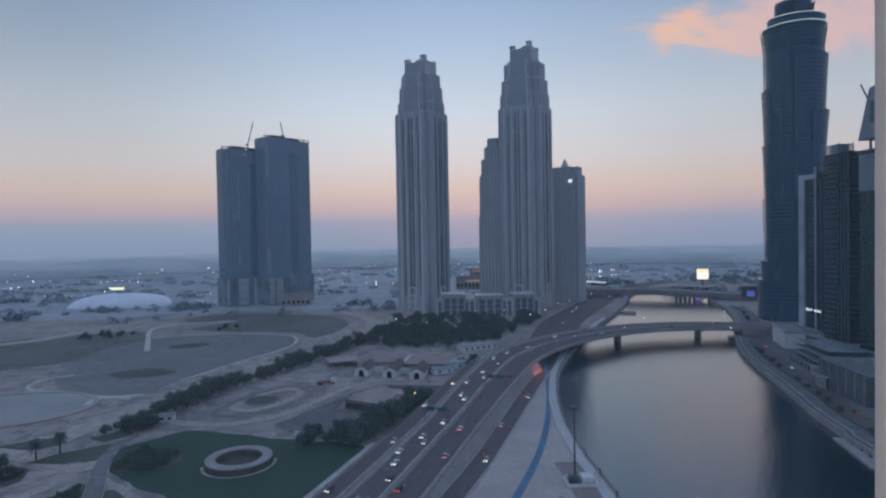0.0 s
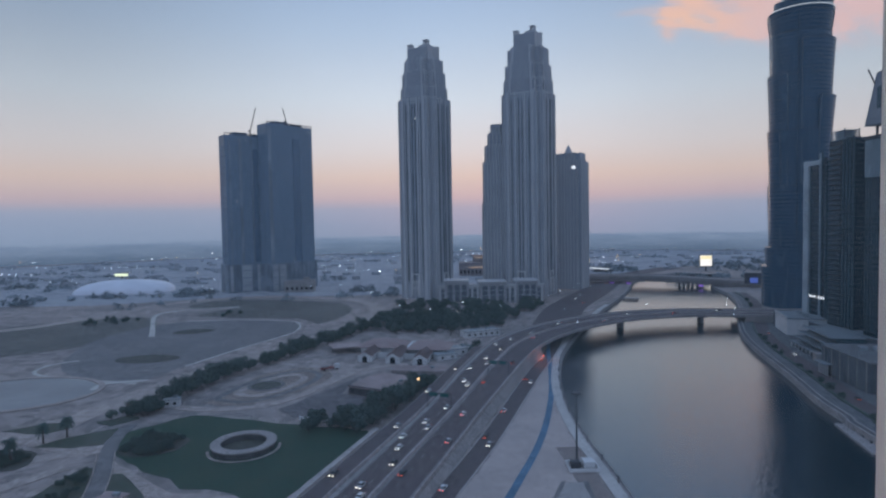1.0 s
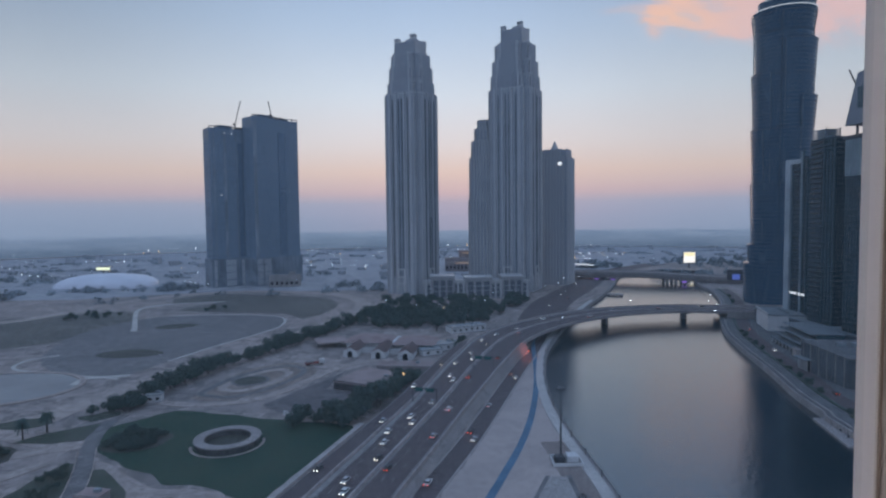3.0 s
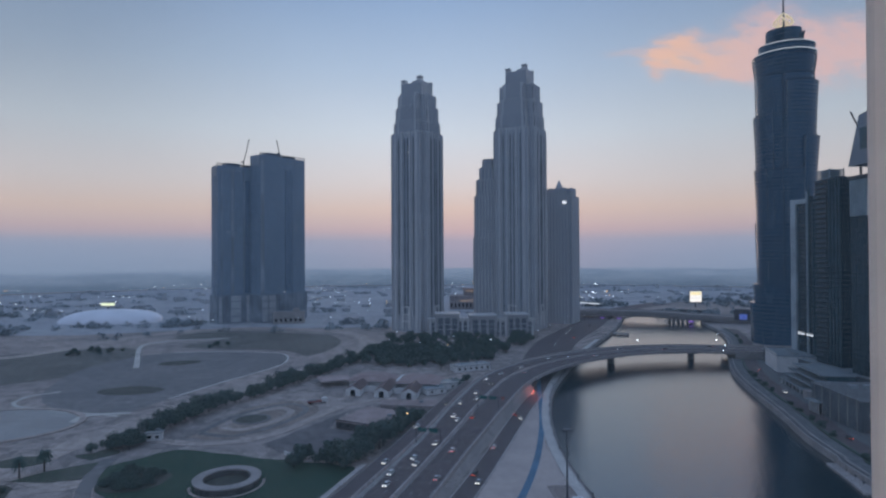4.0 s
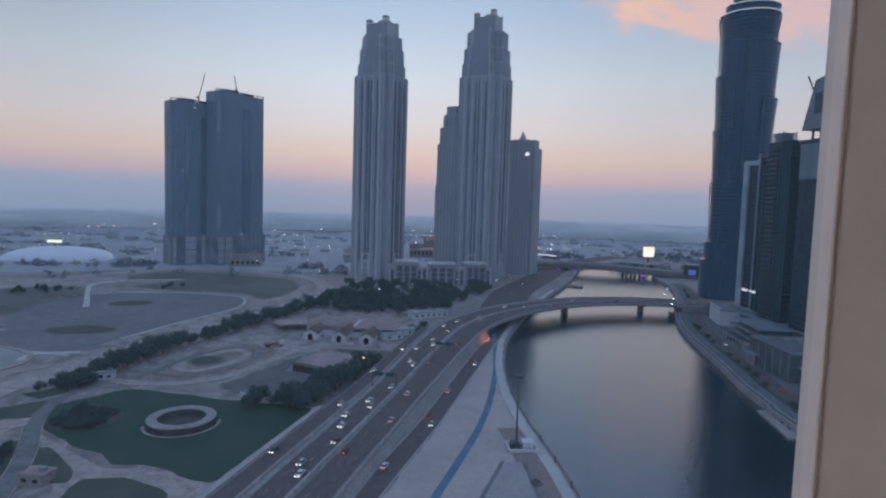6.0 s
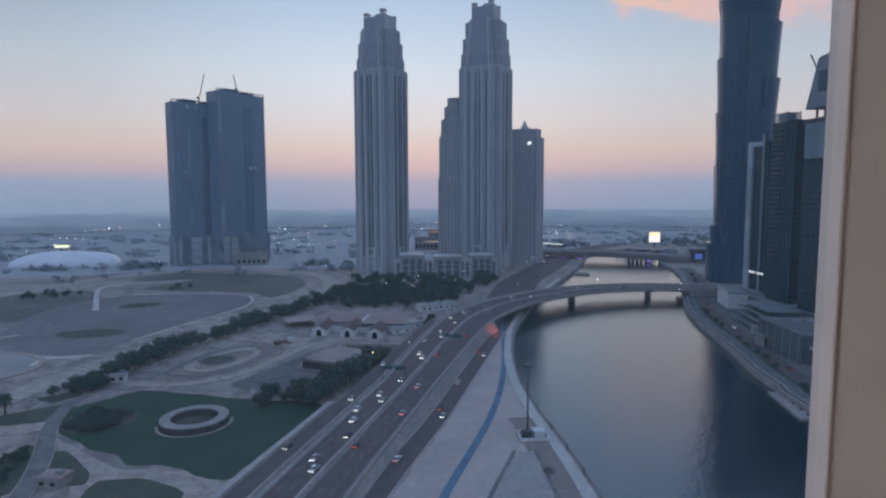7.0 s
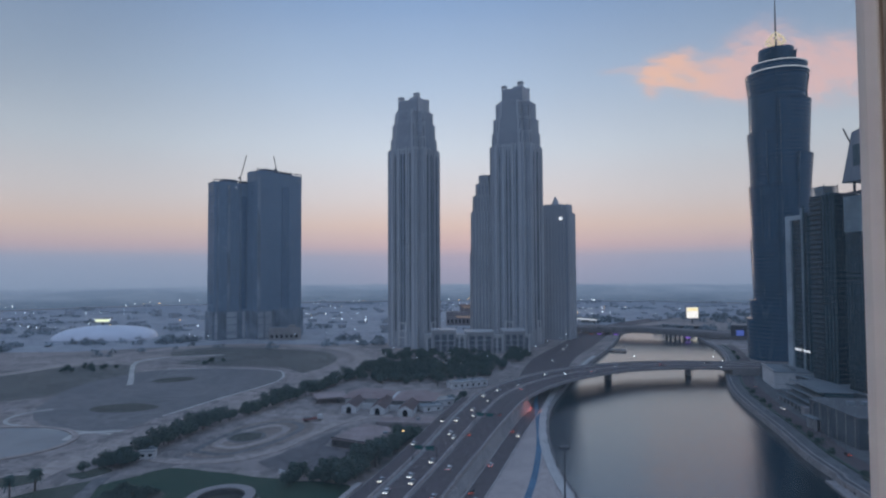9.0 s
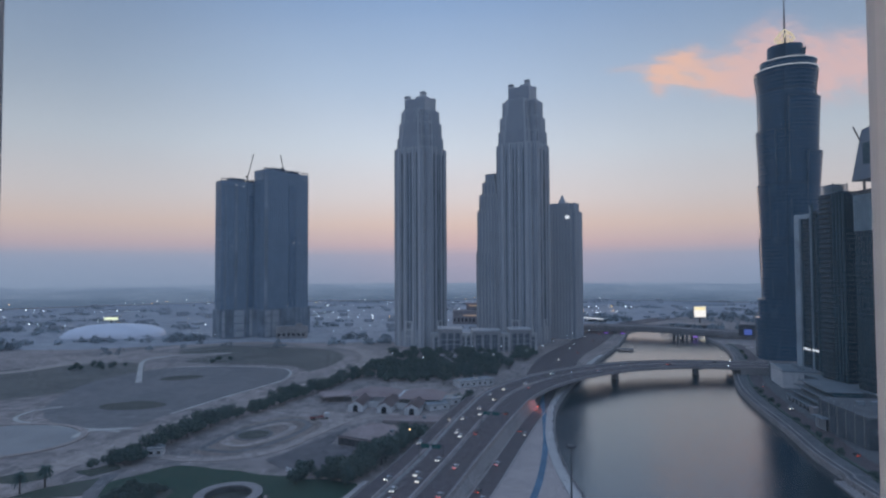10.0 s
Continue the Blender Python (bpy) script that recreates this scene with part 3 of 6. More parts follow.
# ---- the riding ground: tracks, fields, pond, lawn ----
sheet("track_field", [[tuple(p) for p in smooth([(-185, 345), (-175, 381), (-158, 431), (-136, 487), (-136, 529), (-153, 555), (-206, 567), (-254, 562), (-278, 535), (-290, 470), (-262, 388), (-220, 350), (-185, 345)], 12)[:-1]]], FIELD, 0.06, "grey packed-dirt arena field", "field")
ROUGH = mat("rough_dry_ground", (0.19, 0.175, 0.155), patch=0.5, vary=0.25, coarse=0.02, grain=0.3, second=(0.13, 0.125, 0.11), bump=0.4)
sheet("outer_field", [[tuple(p) for p in smooth([(-121, 535), (-107, 575), (-105, 625), (-131, 680), (-196, 708), (-268, 720), (-300, 690), (-292, 655), (-240, 650), (-262, 600), (-206, 580), (-150, 570), (-121, 535)], 12)[:-1]]], ROUGH, 0.07, "dull scrubby ground inside the race track", "field")
sheet("scrub_field", [[tuple(p) for p in smooth([(-266, 465), (-258, 500), (-290, 570), (-330, 592), (-420, 540), (-470, 440), (-400, 360), (-320, 420), (-266, 465)], 12)[:-1]]], ROUGH, 0.05, "dull scrubby field beyond the arena", "field")
ribbon("race_track", [(-640, 400), (-500, 470), (-405, 530), (-376, 575), (-363, 631), (-335, 692), (-290, 733), (-230, 750), (-136, 718), (-90, 666), (-75, 602), (-86, 536)], 8.5, PALE, 0.10, "pale sand race track curving round the field", "track")
ribbon("sand_avenue", [(-205, 225), (-187, 262), (-165, 340), (-140, 400), (-108, 470), (-84, 545), (-70, 610)], 8, PALE, 0.12, "broad pale sand avenue beside the hedge", "track")
ribbon("arena_kerb", [(-258, 402), (-270, 392), (-269, 373), (-257, 362), (-240, 357), (-220, 350), (-203, 345), (-185, 340)], 1.3, RAIL, 0.2, "pale kerb line round the arena", "kerb")
ribbon("arena_rail", [(-175, 381), (-158, 431), (-136, 487), (-134, 512), (-138, 534), (-153, 555), (-206, 567), (-254, 562)], 1.0, RAIL, 0.2, "pale rail line along the arena edge", "kerb")
ribbon("ramp_way", [(-250, 486), (-272, 531), (-295, 578), (-306, 610), (-298, 632), (-270, 648), (-235, 656)], 2.2, RAIL, 0.22, "curved pale service way", "track")
sheet("field_island", [ellipse(-212, 405, 22, 13, 0)], SCRUB, 0.14, "dark oval scrub patch in the arena", "field")
sheet("far_island", [ellipse(-224, 508, 17, 12, 20)], SCRUB, 0.14, "dark oval scrub patch in the arena", "field")
sheet("pond", [ellipse(-246, 322, 45, 33)], mat("still_pond", (0.33, 0.325, 0.325), rough=0.5, vary=0.12, spec=0.3), 0.16, "shallow pale pond basin", "pond")
bm = bmesh.new()
ring_ = np.array(ellipse(-246, 322, 47, 35, 0, 60) + [ellipse(-246, 322, 47, 35, 0, 60)[0]])
sweep(bm, np.c_[ring_, np.full(len(ring_), 0.3)], [(-1.6, 0.3), (1.6, 0.3), (1.6, -0.5), (-1.6, -0.5)])
tagged(part("pond_kerb", bm, PALE), "pale stone kerb round the pond", "kerb", kind="structure")
LAWN = [tuple(p) for p in smooth([(-146, 252), (-142, 239), (-133, 230), (-116, 216), (-104, 210), (-96, 202), (-81, 199), (-60, 188), (-50, 212), (-35, 252), (-61, 263), (-82, 268), (-104, 276), (-126, 281), (-134, 272), (-146, 258), (-146, 252)], 5)[:-1]]
YARDGREY = mat("dark_gravel", patch=0.4, color=(0.20, 0.175, 0.175), vary=0.2, coarse=0.03, grain=0.4, second=(0.15, 0.138, 0.14))
GREENSCRUB = mat("thin_green_scrub", patch=0.55, color=(0.065, 0.088, 0.060), vary=0.3, coarse=0.05, grain=0.5, second=(0.13, 0.13, 0.105), bump=0.5)
sheet("lawn", [LAWN], GRASS, 0.1, "watered green lawn round the ring building", "lawn")
sheet("paddock", [[tuple(p) for p in smooth([(-128, 300), (-122, 330), (-112, 360), (-90, 372), (-72, 352), (-84, 318), (-108, 296), (-128, 300)], 6)[:-1]]], mat("paddock_sand", patch=0.40, color=(0.37, 0.29, 0.25), vary=0.18, coarse=0.05, grain=0.4), 0.08, "trampled sandy paddock", "field")
ribbon("paddock_track", [(-118, 318), (-110, 342), (-98, 356), (-88, 348), (-92, 328), (-106, 312), (-118, 318)], 2.3, PALE, 0.16, "pale oval riding track", "track")
ribbon("paddock_rim", [(-125, 306), (-120, 332), (-108, 354), (-92, 365), (-80, 352), (-86, 326), (-104, 302), (-125, 306)], 1.8, FIELD, 0.14, "dark worn rim of the paddock", "track")
ribbon("ring_border", [(-106 + 9.6 * math.cos(k * 0.5236), 332 + 9.6 * math.sin(k * 0.5236)) for k in range(13)], 1.0, FIELD, 0.24, "dark low border of the planting bed", "border")
sheet("paddock_ring", [ellipse(-106, 332, 8.5, 8.5)], SCRUB, 0.2, "dark round planting bed", "bed")
ribbon("garden_way", [(-140, 294), (-118, 289), (-97, 294), (-82, 310), (-72, 332), (-61, 357), (-46, 372), (-28, 377)], 3.2, PALE, 0.2, "pale curving service way", "track")
sheet("yard", [[(-55, 348), (-70, 318), (-86, 288), (-76, 277), (-61, 273), (-30, 299), (-59, 314)]], YARDGREY, 0.1, "dark gravel stable yard", "yard")
for k, (pts, hw) in enumerate((([(-260, 200), (-205, 215), (-165, 230), (-145, 240)], 4), ([(-230, 262), (-190, 252), (-160, 240), (-146, 236)], 4.5), ([(-260, 240), (-215, 238), (-180, 232)], 3))):
    ribbon("sand_path", pts, hw, PALE, 0.15 + 0.02 * k, "pale trodden sand path", "path")
sheet("sand_yard", [[tuple(p) for p in smooth([(-137, 230), (-118, 214), (-98, 199), (-80, 196), (-62, 189), (-62, 160), (-98, 160), (-104, 182), (-120, 205), (-137, 230)], 5)[:-1]]], PALE, 0.09, "pale trampled sand below the lawn", "ground")
ribbon("garden_road", [(-150, 268), (-147, 252), (-141, 236), (-130, 212), (-122, 192), (-116, 170)], 3.0, FIELD, 0.24, "straight worn garden road", "road")
for off in (-3.2, 3.2):
    q = beside(smooth([(-141, 234), (-130, 212), (-122, 192), (-116, 170)], 5), off)
    tagged(part("garden_kerb", sweep(bmesh.new(), np.c_[q, np.full(len(q), 0.3)], [(-0.2, 0.15), (0.2, 0.15), (0.2, -0.4), (-0.2, -0.4)]), PALE), "pale kerb along the garden road", "kerb", kind="structure")
for k, poly in enumerate(([(-145, 192), (-144, 200), (-142, 215), (-138, 220), (-130, 203), (-122, 186), (-134, 180)], [(-129, 213), (-124, 215), (-115, 206), (-106, 196), (-103, 188), (-112, 190), (-122, 200)], [(-176, 242), (-169, 253), (-153, 264), (-147, 260), (-144, 248), (-160, 241)], [(-190, 236), (-174, 238), (-167, 229), (-168, 220), (-186, 214)], [(-240, 225), (-205, 232), (-196, 222), (-225, 212)])):
    sheet("scrub_bed", [[tuple(p) for p in smooth(poly + poly[:1], 4)[:-1]]], GREENSCRUB if k < 3 else SCRUB, 0.19 + 0.01 * k, "dark scrubby planting bed", "bed")
for k, (poly, z) in enumerate((([(-172, 196), (-160, 196), (-150, 184), (-156, 168), (-178, 172)], 0.20), ([(-204, 262), (-190, 272), (-176, 268), (-182, 258)], 0.21), ([(-168, 272), (-158, 282), (-150, 276), (-158, 268)], 0.22), ([(-100, 190), (-84, 190), (-70, 180), (-72, 168), (-98, 172)], 0.23))):
    sheet("weed_patch", [[tuple(p) for p in smooth(poly + poly[:1], 4)[:-1]]], GREENSCRUB, z, "thin weedy patch on bare sand", "bed", worn=2.2)
ribbon("pale_terrace", [(-172, 196), (-160, 204), (-149, 221)], 3.2, PALE, 0.27, "broad pale paved strip between planting beds", "path", 0.4)
sheet("hedge_bed", [ellipse(-126, 243, 14, 13, 20)], SCRUB, 0.16, "dark round planting bed on the lawn", "bed")
ribbon("pond_path", [(-203, 328), (-205, 340), (-196, 344), (-182, 347)], 2.4, RAIL, 0.26, "pale paved path from the pond", "path")


# ---- towers ----
def notched(s, n):
    """A square plan of side s with its corners stepped in by n."""
    h, k = s / 2, s / 2 - n
    return [(-k, -h), (k, -h), (k, -k), (h, -k), (h, k), (k, k), (k, h), (-k, h), (-k, k), (-h, k), (-h, -k), (-k, -k)]


def ribs(parent, poly, z0, z1, gap, w, d, material):
    """Upright ribs, even along every side of a plan."""
    n = len(poly)
    for i in range(n):
        a, b = Vector(poly[i]), Vector(poly[(i + 1) % n])
        length = (b - a).length
        k = max(1, round(length / gap))
        turn = math.degrees(math.atan2(b.y - a.y, b.x - a.x))
        for j in range(k + 1):
            p = a + (b - a) * (j / k)
            piece("rib", material, parent, p.x, p.y, z0, w, d, z1 - z0, turn)


def ring_bands(parent, poly, zs, grow, h, material, name="floor_band"):
    """Thin slabs round a plan, one on each level, sharing one mesh."""
    bm = prism(bmesh.new(), [(x * grow, y * grow) for x, y in poly], 0, h)
    me = bpy.data.meshes.new(name)
    bm.to_mesh(me)
    bm.free()
    me.materials.append(material)
    for z in zs:
        ob = new(name, me)
        ob.parent = parent
        ob.location = (0, 0, z)


# dark tone for face strips that stand in for recesses
DARKSTRIP = mat("dark_face_strip", (0.27, 0.30, 0.335), rough=0.35, vary=0.25, coarse=0.05, grain=0.3)

CROWNSTONE = mat("darker_crown_stone", (0.40, 0.415, 0.44), rough=0.6, vary=0.18, coarse=0.05, grain=0.3, second=(0.34, 0.355, 0.385))


def stone_tower(x, y, tiers, crown, label, lit, group="twin stone towers", turn=-30):
    """tiers: (side, notch, bottom, top); crown: (side, bottom, top)."""
    t = thing("stone_tower", x, y, 0, label, "tower", group, turn=turn)
    for k, (s, n, z0, z1) in enumerate(tiers):
        poly = notched(s, n)
        part("body", prism(bmesh.new(), poly, z0, z1), STONE_GLASS, t, "dark glazed bays between stone ribs")
        ribs(t, poly, z0, z1 + 1.2, 3.6, 0.95, 0.9, RIBSTONE)
        # wider stone piers give the shaft its broad vertical stripes
        h = s / 2 - n
        for q in range(4):
            a = radians(90 * q)
            for o in (-0.78, -0.3, 0.3, 0.78):
                px, py = o * h, -s / 2 - 0.3
                piece("stone_pier", STONE, t, px * math.cos(a) - py * math.sin(a), px * math.sin(a) + py * math.cos(a), z0, 3.3 if abs(o) > 0.5 else 2.3, 2.0, z1 - z0 + 2.2, 90 * q)
        for q in range(4):
            a, py = radians(90 * q), -s / 2 - 0.9
            if k:
                piece("stone_panel", CROWNSTONE, t, -py * math.sin(a), py * math.cos(a), z0, h * 1.35, 1.6, z1 - z0 + 1.0, 90 * q)
            # strips stand proud of the wall; their dark colour imitates recesses
            for o in ((-0.54, -0.1, 0.12, 0.54) if not k else (-0.86, 0.86)):
                px, py = o * h, -s / 2 - 0.35
                piece("dark_recess", DARKSTRIP, t, px * math.cos(a) - py * math.sin(a), px * math.sin(a) + py * math.cos(a), z0 + (20 if not k else 0), 1.35, 1.7, z1 - z0 - (26 if not k else 2), 90 * q)
        part("cornice", prism(bmesh.new(), [(a * 1.012, b * 1.012) for a, b in poly], z1 - 0.6, z1 + 0.8), STONE, t, "stone cornice")
    # lit entrance arch frames at the foot
    s0 = tiers[0][0]
    for q in range(4):
        a = radians(90 * q)
        bm = bmesh.new()
        for o in (-4.5, 4.5):
            box(bm, o, -s0 / 2 - 1.6, 4, 1.6, 1.2, 26)
        for zz in (12, 20, 29):
            box(bm, 0, -s0 / 2 - 1.6, zz, 10, 1.2, 1.4)
        bmesh.ops.rotate(bm, verts=bm.verts, matrix=Matrix.Rotation(a, 3, "Z"))
        part("portal_frame", bm, WHITEWALL, t, "pale stone portal frame")
    for px, zz in lit:
        piece("lit_window", SIGN, t, px, -s0 / 2 - 1.5, zz, 0.8, 0.4, 1.0)
    s, z0, z1 = crown
    part("crown", box(bmesh.new(), 0, 0, z0, s, s, z1 - z0), CROWNSTONE, t, "stepped crown block")
    # paler panel paints the sky's light onto the crown's +x side
    part("crown_face", box(bmesh.new(), s / 2 + 0.3, 0, z0 + 1, 0.6, s * 0.92, z1 - z0 - 1), RIBSTONE, t, "crown side panel, paler for the sky light on it")
    part("crown_parapet", box(bmesh.new(), s * 0.28, 0, z1, s * 0.44, s * 0.96, 2.4), STONE, t, "raised parapet")
    # open roof frames over the corners
    for ox, oy, up in ((-1, -1, 4.5), (1, -1, 7.0), (1, 1, 4.0), (-1, 1, 4.0)):
        fx, fy, w = ox * s * 0.4, oy * s * 0.4, s * 0.16
        for px in (-1, 1):
            for py in (-1, 1):
                piece("frame_post", STONE, t, fx + px * w * 0.5, fy + py * w * 0.5, z1 - 1, 1.3, 1.3, up)
        piece("frame_top", STONE, t, fx, fy, z1 - 1 + up, w + 2.2, w + 2.2, 1.4)
    return t


stone_tower(-27, 726, [(50.5, 6, 0, 238), (46, 7, 238, 252), (43, 7, 252, 270), (39, 7, 270, 285)], (28, 285, 301), "tall grey stone tower with ribbed shaft and stepped crown", ((4, 214), (-3, 74), (9, 120)))
stone_tower(102, 738, [(53.5, 6, 0, 245), (50, 7, 245, 262), (47, 7, 262, 280), (42, 7, 280, 300)], (27, 300, 319), "tallest grey stone tower with ribbed shaft and stepped crown", ((-5, 216), (6, 212), (14, 128)))


def stone_wing():
    t = thing("tower_wing", 67, 762, 0, "lower stepped stone tower wing beside the tallest tower", "tower", turn=-30)
    for w, z0, z1 in ((36, 0, 113), (34, 113, 166), (30, 166, 187), (24, 187, 203), (18, 203, 214)):
        poly = notched(w, 4)
        part("body", prism(bmesh.new(), poly, z0, z1), STONE_GLASS, t)
        ribs(t, poly, z0, z1 + 1, 4.6, 1.5, 1.2, RIBSTONE)
        part("cornice", prism(bmesh.new(), [(a * 1.015, b * 1.015) for a, b in poly], z1 - 0.5, z1 + 0.7), STONE, t)


stone_wing()


def pointed_tower():
    t = thing("pointed_tower", 165, 795, 0, "shorter brown stone tower with a small pointed roof", "tower", turn=-30)
    poly = notched(39, 5)
    part("body", prism(bmesh.new(), poly, 0, 168), STONE_GLASS, t)
    ribs(t, poly, 0, 169, 4.2, 1.8, 1.2, STONE)
    part("upper_body", prism(bmesh.new(), notched(33, 6), 168, 179), STONE_GLASS, t)
    ribs(t, notched(33, 6), 168, 180, 4.6, 1.6, 1.2, STONE)
    part("roof_cone", tube(bmesh.new(), -4, 4, 179, 7, 14, 0.3, 8), STONE, t, "pointed turret roof")
    part("turret", tube(bmesh.new(), 13, -6, 168, 4, 8, 3.5, 8), STONE, t)
    part("roof_sign", box(bmesh.new(), 11, -20.4, 158, 5, 0.5, 4), SIGN, t, "lit white roof sign")
    for k in range(12):
        piece("stair_window", CORNICE, t, -12.4, -20.6, 40 + 10 * k, 0.7, 0.5, 1.0)


pointed_tower()


BAYGLASS = mat("podium_bay_glass", (0.15, 0.17, 0.20), rough=0.3, vary=0.1, spec=0.5)


PODIUMSTONE = mat("podium_stone", (0.42, 0.405, 0.405), rough=0.6, vary=0.15, coarse=0.05, grain=0.3, second=(0.35, 0.34, 0.345))


def podium():
    t = thing("hotel_podium", 46, 664, 0, "pale stone podium with window bays in three storeys between the towers", "podium", turn=2)
    part("body", box(bmesh.new(), 0, 8, 0, 118, 34, 19), PODIUMSTONE, t)
    for k in range(20):
        piece("pilaster", RIBSTONE, t, -57 + 6 * k, -9.4, 0, 2.0, 1.4, 20)
    for k in range(19):
        piece("window_bay", BAYGLASS, t, -54 + 6 * k, -9.1, 2, 3.9, 0.6, 14.5)
    part("parapet", box(bmesh.new(), 0, -9, 19, 119, 1.6, 2.2), RIBSTONE, t)
    for z in (7.2, 12.0):
        part("floor_band", box(bmesh.new(), 0, -9.3, z, 117, 1.1, 0.6), STONE, t, "stone band between storeys")
    for x, w, h in ((-38, 26, 25), (2, 30, 23), (40, 24, 24)):
        part("pavilion", box(bmesh.new(), x, 2, 0, w, 26, h), PODIUMSTONE, t)
        part("pavilion_cornice", box(bmesh.new(), x, 2, h, w + 1.5, 27.5, 1.4), RIBSTONE, t)
        for o in (-0.3, 0.0, 0.3):
            piece("window_bay", BAYGLASS, t, x + o * w, -11.3, 2.5, w * 0.2, 0.7, h - 6)
        for z in (9.0, 14.5):
            piece("floor_band", STONE, t, x, -11.4, z, w * 0.9, 1.0, 0.5)


podium()


PLINTH = mat("podium_panel", (0.50, 0.52, 0.55), vary=0.15)
PLINTHWALL = mat("podium_wall", (0.30, 0.34, 0.39), vary=0.2, coarse=0.05)
SLATE = mat("slate_blue_mullion", (0.235, 0.295, 0.365), rough=0.45, vary=0.1)


PALESHAFT = mat("pale_blank_shaft", (0.35, 0.405, 0.465), rough=0.5, vary=0.2, coarse=0.03, grain=0.2)
DARKBAY = facade("dark_glazed_bay", (0.12, 0.18, 0.25), (0.17, 0.235, 0.31), floor=4.0, bay=3.0, share=0.22)


def slab_tower(x, y, length, depth, top, turn, label, shafts, panels, lit=()):
    """A dark glass slab under completion, with an open top floor."""
    t = thing("glass_tower", x, y, 0, label, "tower", "unfinished glass pair", turn=turn)
    poly = [(0, 0), (length, 0), (length, depth), (0, depth)]
    part("body", prism(bmesh.new(), poly, 30, top), BLUE_GLASS, t, "blue-grey curtain wall")
    for k in range(int(length / 3.3) + 1):
        piece("mullion", SLATE, t, min(3.3 * k, length), -0.15, 30, 0.3, 0.5, top - 30)
    for k in range(int(depth / 4) + 1):
        piece("mullion", SLATE, t, -0.15, min(4 * k, depth), 30, 0.5, 0.3, top - 30)
    bm = prism(bmesh.new(), [(-0.3, -0.3), (length + 0.3, -0.3), (length + 0.3, depth + 0.3), (-0.3, depth + 0.3)], 0, 0.7)
    me = bpy.data.meshes.new("floor_band")
    bm.to_mesh(me), bm.free(), me.materials.append(SLATE)
    for k in range(int((top - 30) / 8) + 1):
        ob = new("floor_band", me)
        ob.parent, ob.location = t, (0, 0, 30 + 8 * k)
    # concrete storeys at the foot: dark bays between pale panels
    base = [(-2, -2), (length + 2, -2), (length + 2, depth + 2), (-2, depth + 2)]
    part("plinth", prism(bmesh.new(), base, 0, 38), PLINTHWALL, t, "grey concrete podium storeys")
    for a, w in panels:
        piece("plinth_panel", PLINTH, t, a, -2.5, 1, w, 1.0, 36)
    for k in range(int(length / 7) + 1):
        piece("plinth_column", SLATE, t, 1 + 7 * k, -2.3, 0, 0.8, 0.8, 38.4)
    for z in (9, 19, 29):
        piece("plinth_ledge", PLINTHWALL, t, length / 2, -2.6, z, length + 3, 1.3, 0.8)
    # paler blank shafts run up the face
    for a, w in shafts:
        piece("blank_shaft", PALESHAFT, t, a, -0.4, 36, w, 1.1, top - 40)
    piece("dark_bay", DARKBAY, t, length * 0.62, -0.3, 40, length * 0.16, 0.8, top - 58)
    # hoist landings and safety screens left on the edge
    for k in range(7):
        piece("hoist_landing", SLATE, t, length + 0.9, depth * 0.3, 62 + 17 * k, 2.0 + 0.6 * (k % 3), 5.0, 9 + 2 * (k % 2))
    part("scaffold", box(bmesh.new(), -0.2, depth * 0.45, top - 14, 0.9, depth * 0.8, 14), PALESHAFT, t, "pale scaffold netting at the top corner")
    # roof plant, parapet posts and a screen
    for k in range(9):
        piece("parapet_post", STEEL, t, length * k / 8, 0.4, top, 0.6, 0.6, 4.0)
    part("roof_plant", box(bmesh.new(), length * 0.35, depth / 2, top, length * 0.3, depth * 0.6, 5), SLATE, t)
    part("roof_house", box(bmesh.new(), length * 0.72, depth / 2, top, length * 0.22, depth * 0.5, 4), STEEL, t)
    part("parapet", box(bmesh.new(), length / 2, 0.1, top + 1.8, length, 0.5, 1.0), STEEL, t)
    for x_, z_ in lit:
        piece("lit_window", SIGN, t, x_, -0.9, z_, 1.0, 0.3, 1.1)
    return t


slab_tower(-300, 796, 66, 26, 215, 38, "dark glass slab tower under completion, lower of the pair", ((5.5, 1.4), (20, 3.4), (36, 1.6)), ((3, 4), (24, 14), (46, 15), (61, 7)), ((30, 208), (14, 124), (20, 209)))
slab_tower(-245, 806, 74, 24, 231, 50, "dark glass slab tower under completion, higher of the pair", ((2.6, 5.4),), ((5, 9), (17, 11)), ((48, 130), (57, 131), (38, 40), (66, 224)))
t = thing("tower_annex", -206, 806, 0, "low grey concrete annex beside the glass towers", "building", turn=8)
part("wall", box(bmesh.new(), 0, 0, 0, 40, 22, 15), CONCRETE, t)
part("parapet", box(bmesh.new(), 0, -10.8, 15, 40.4, 0.8, 1.2), CONCRETE, t)
part("stair_house", box(bmesh.new(), 9, 3, 15, 9, 8, 4), CONCRETE, t)
for k in range(6):
    piece("opening", DARK, t, -16 + 6.4 * k, -11.0, 3, 3.2, 0.4, 4)


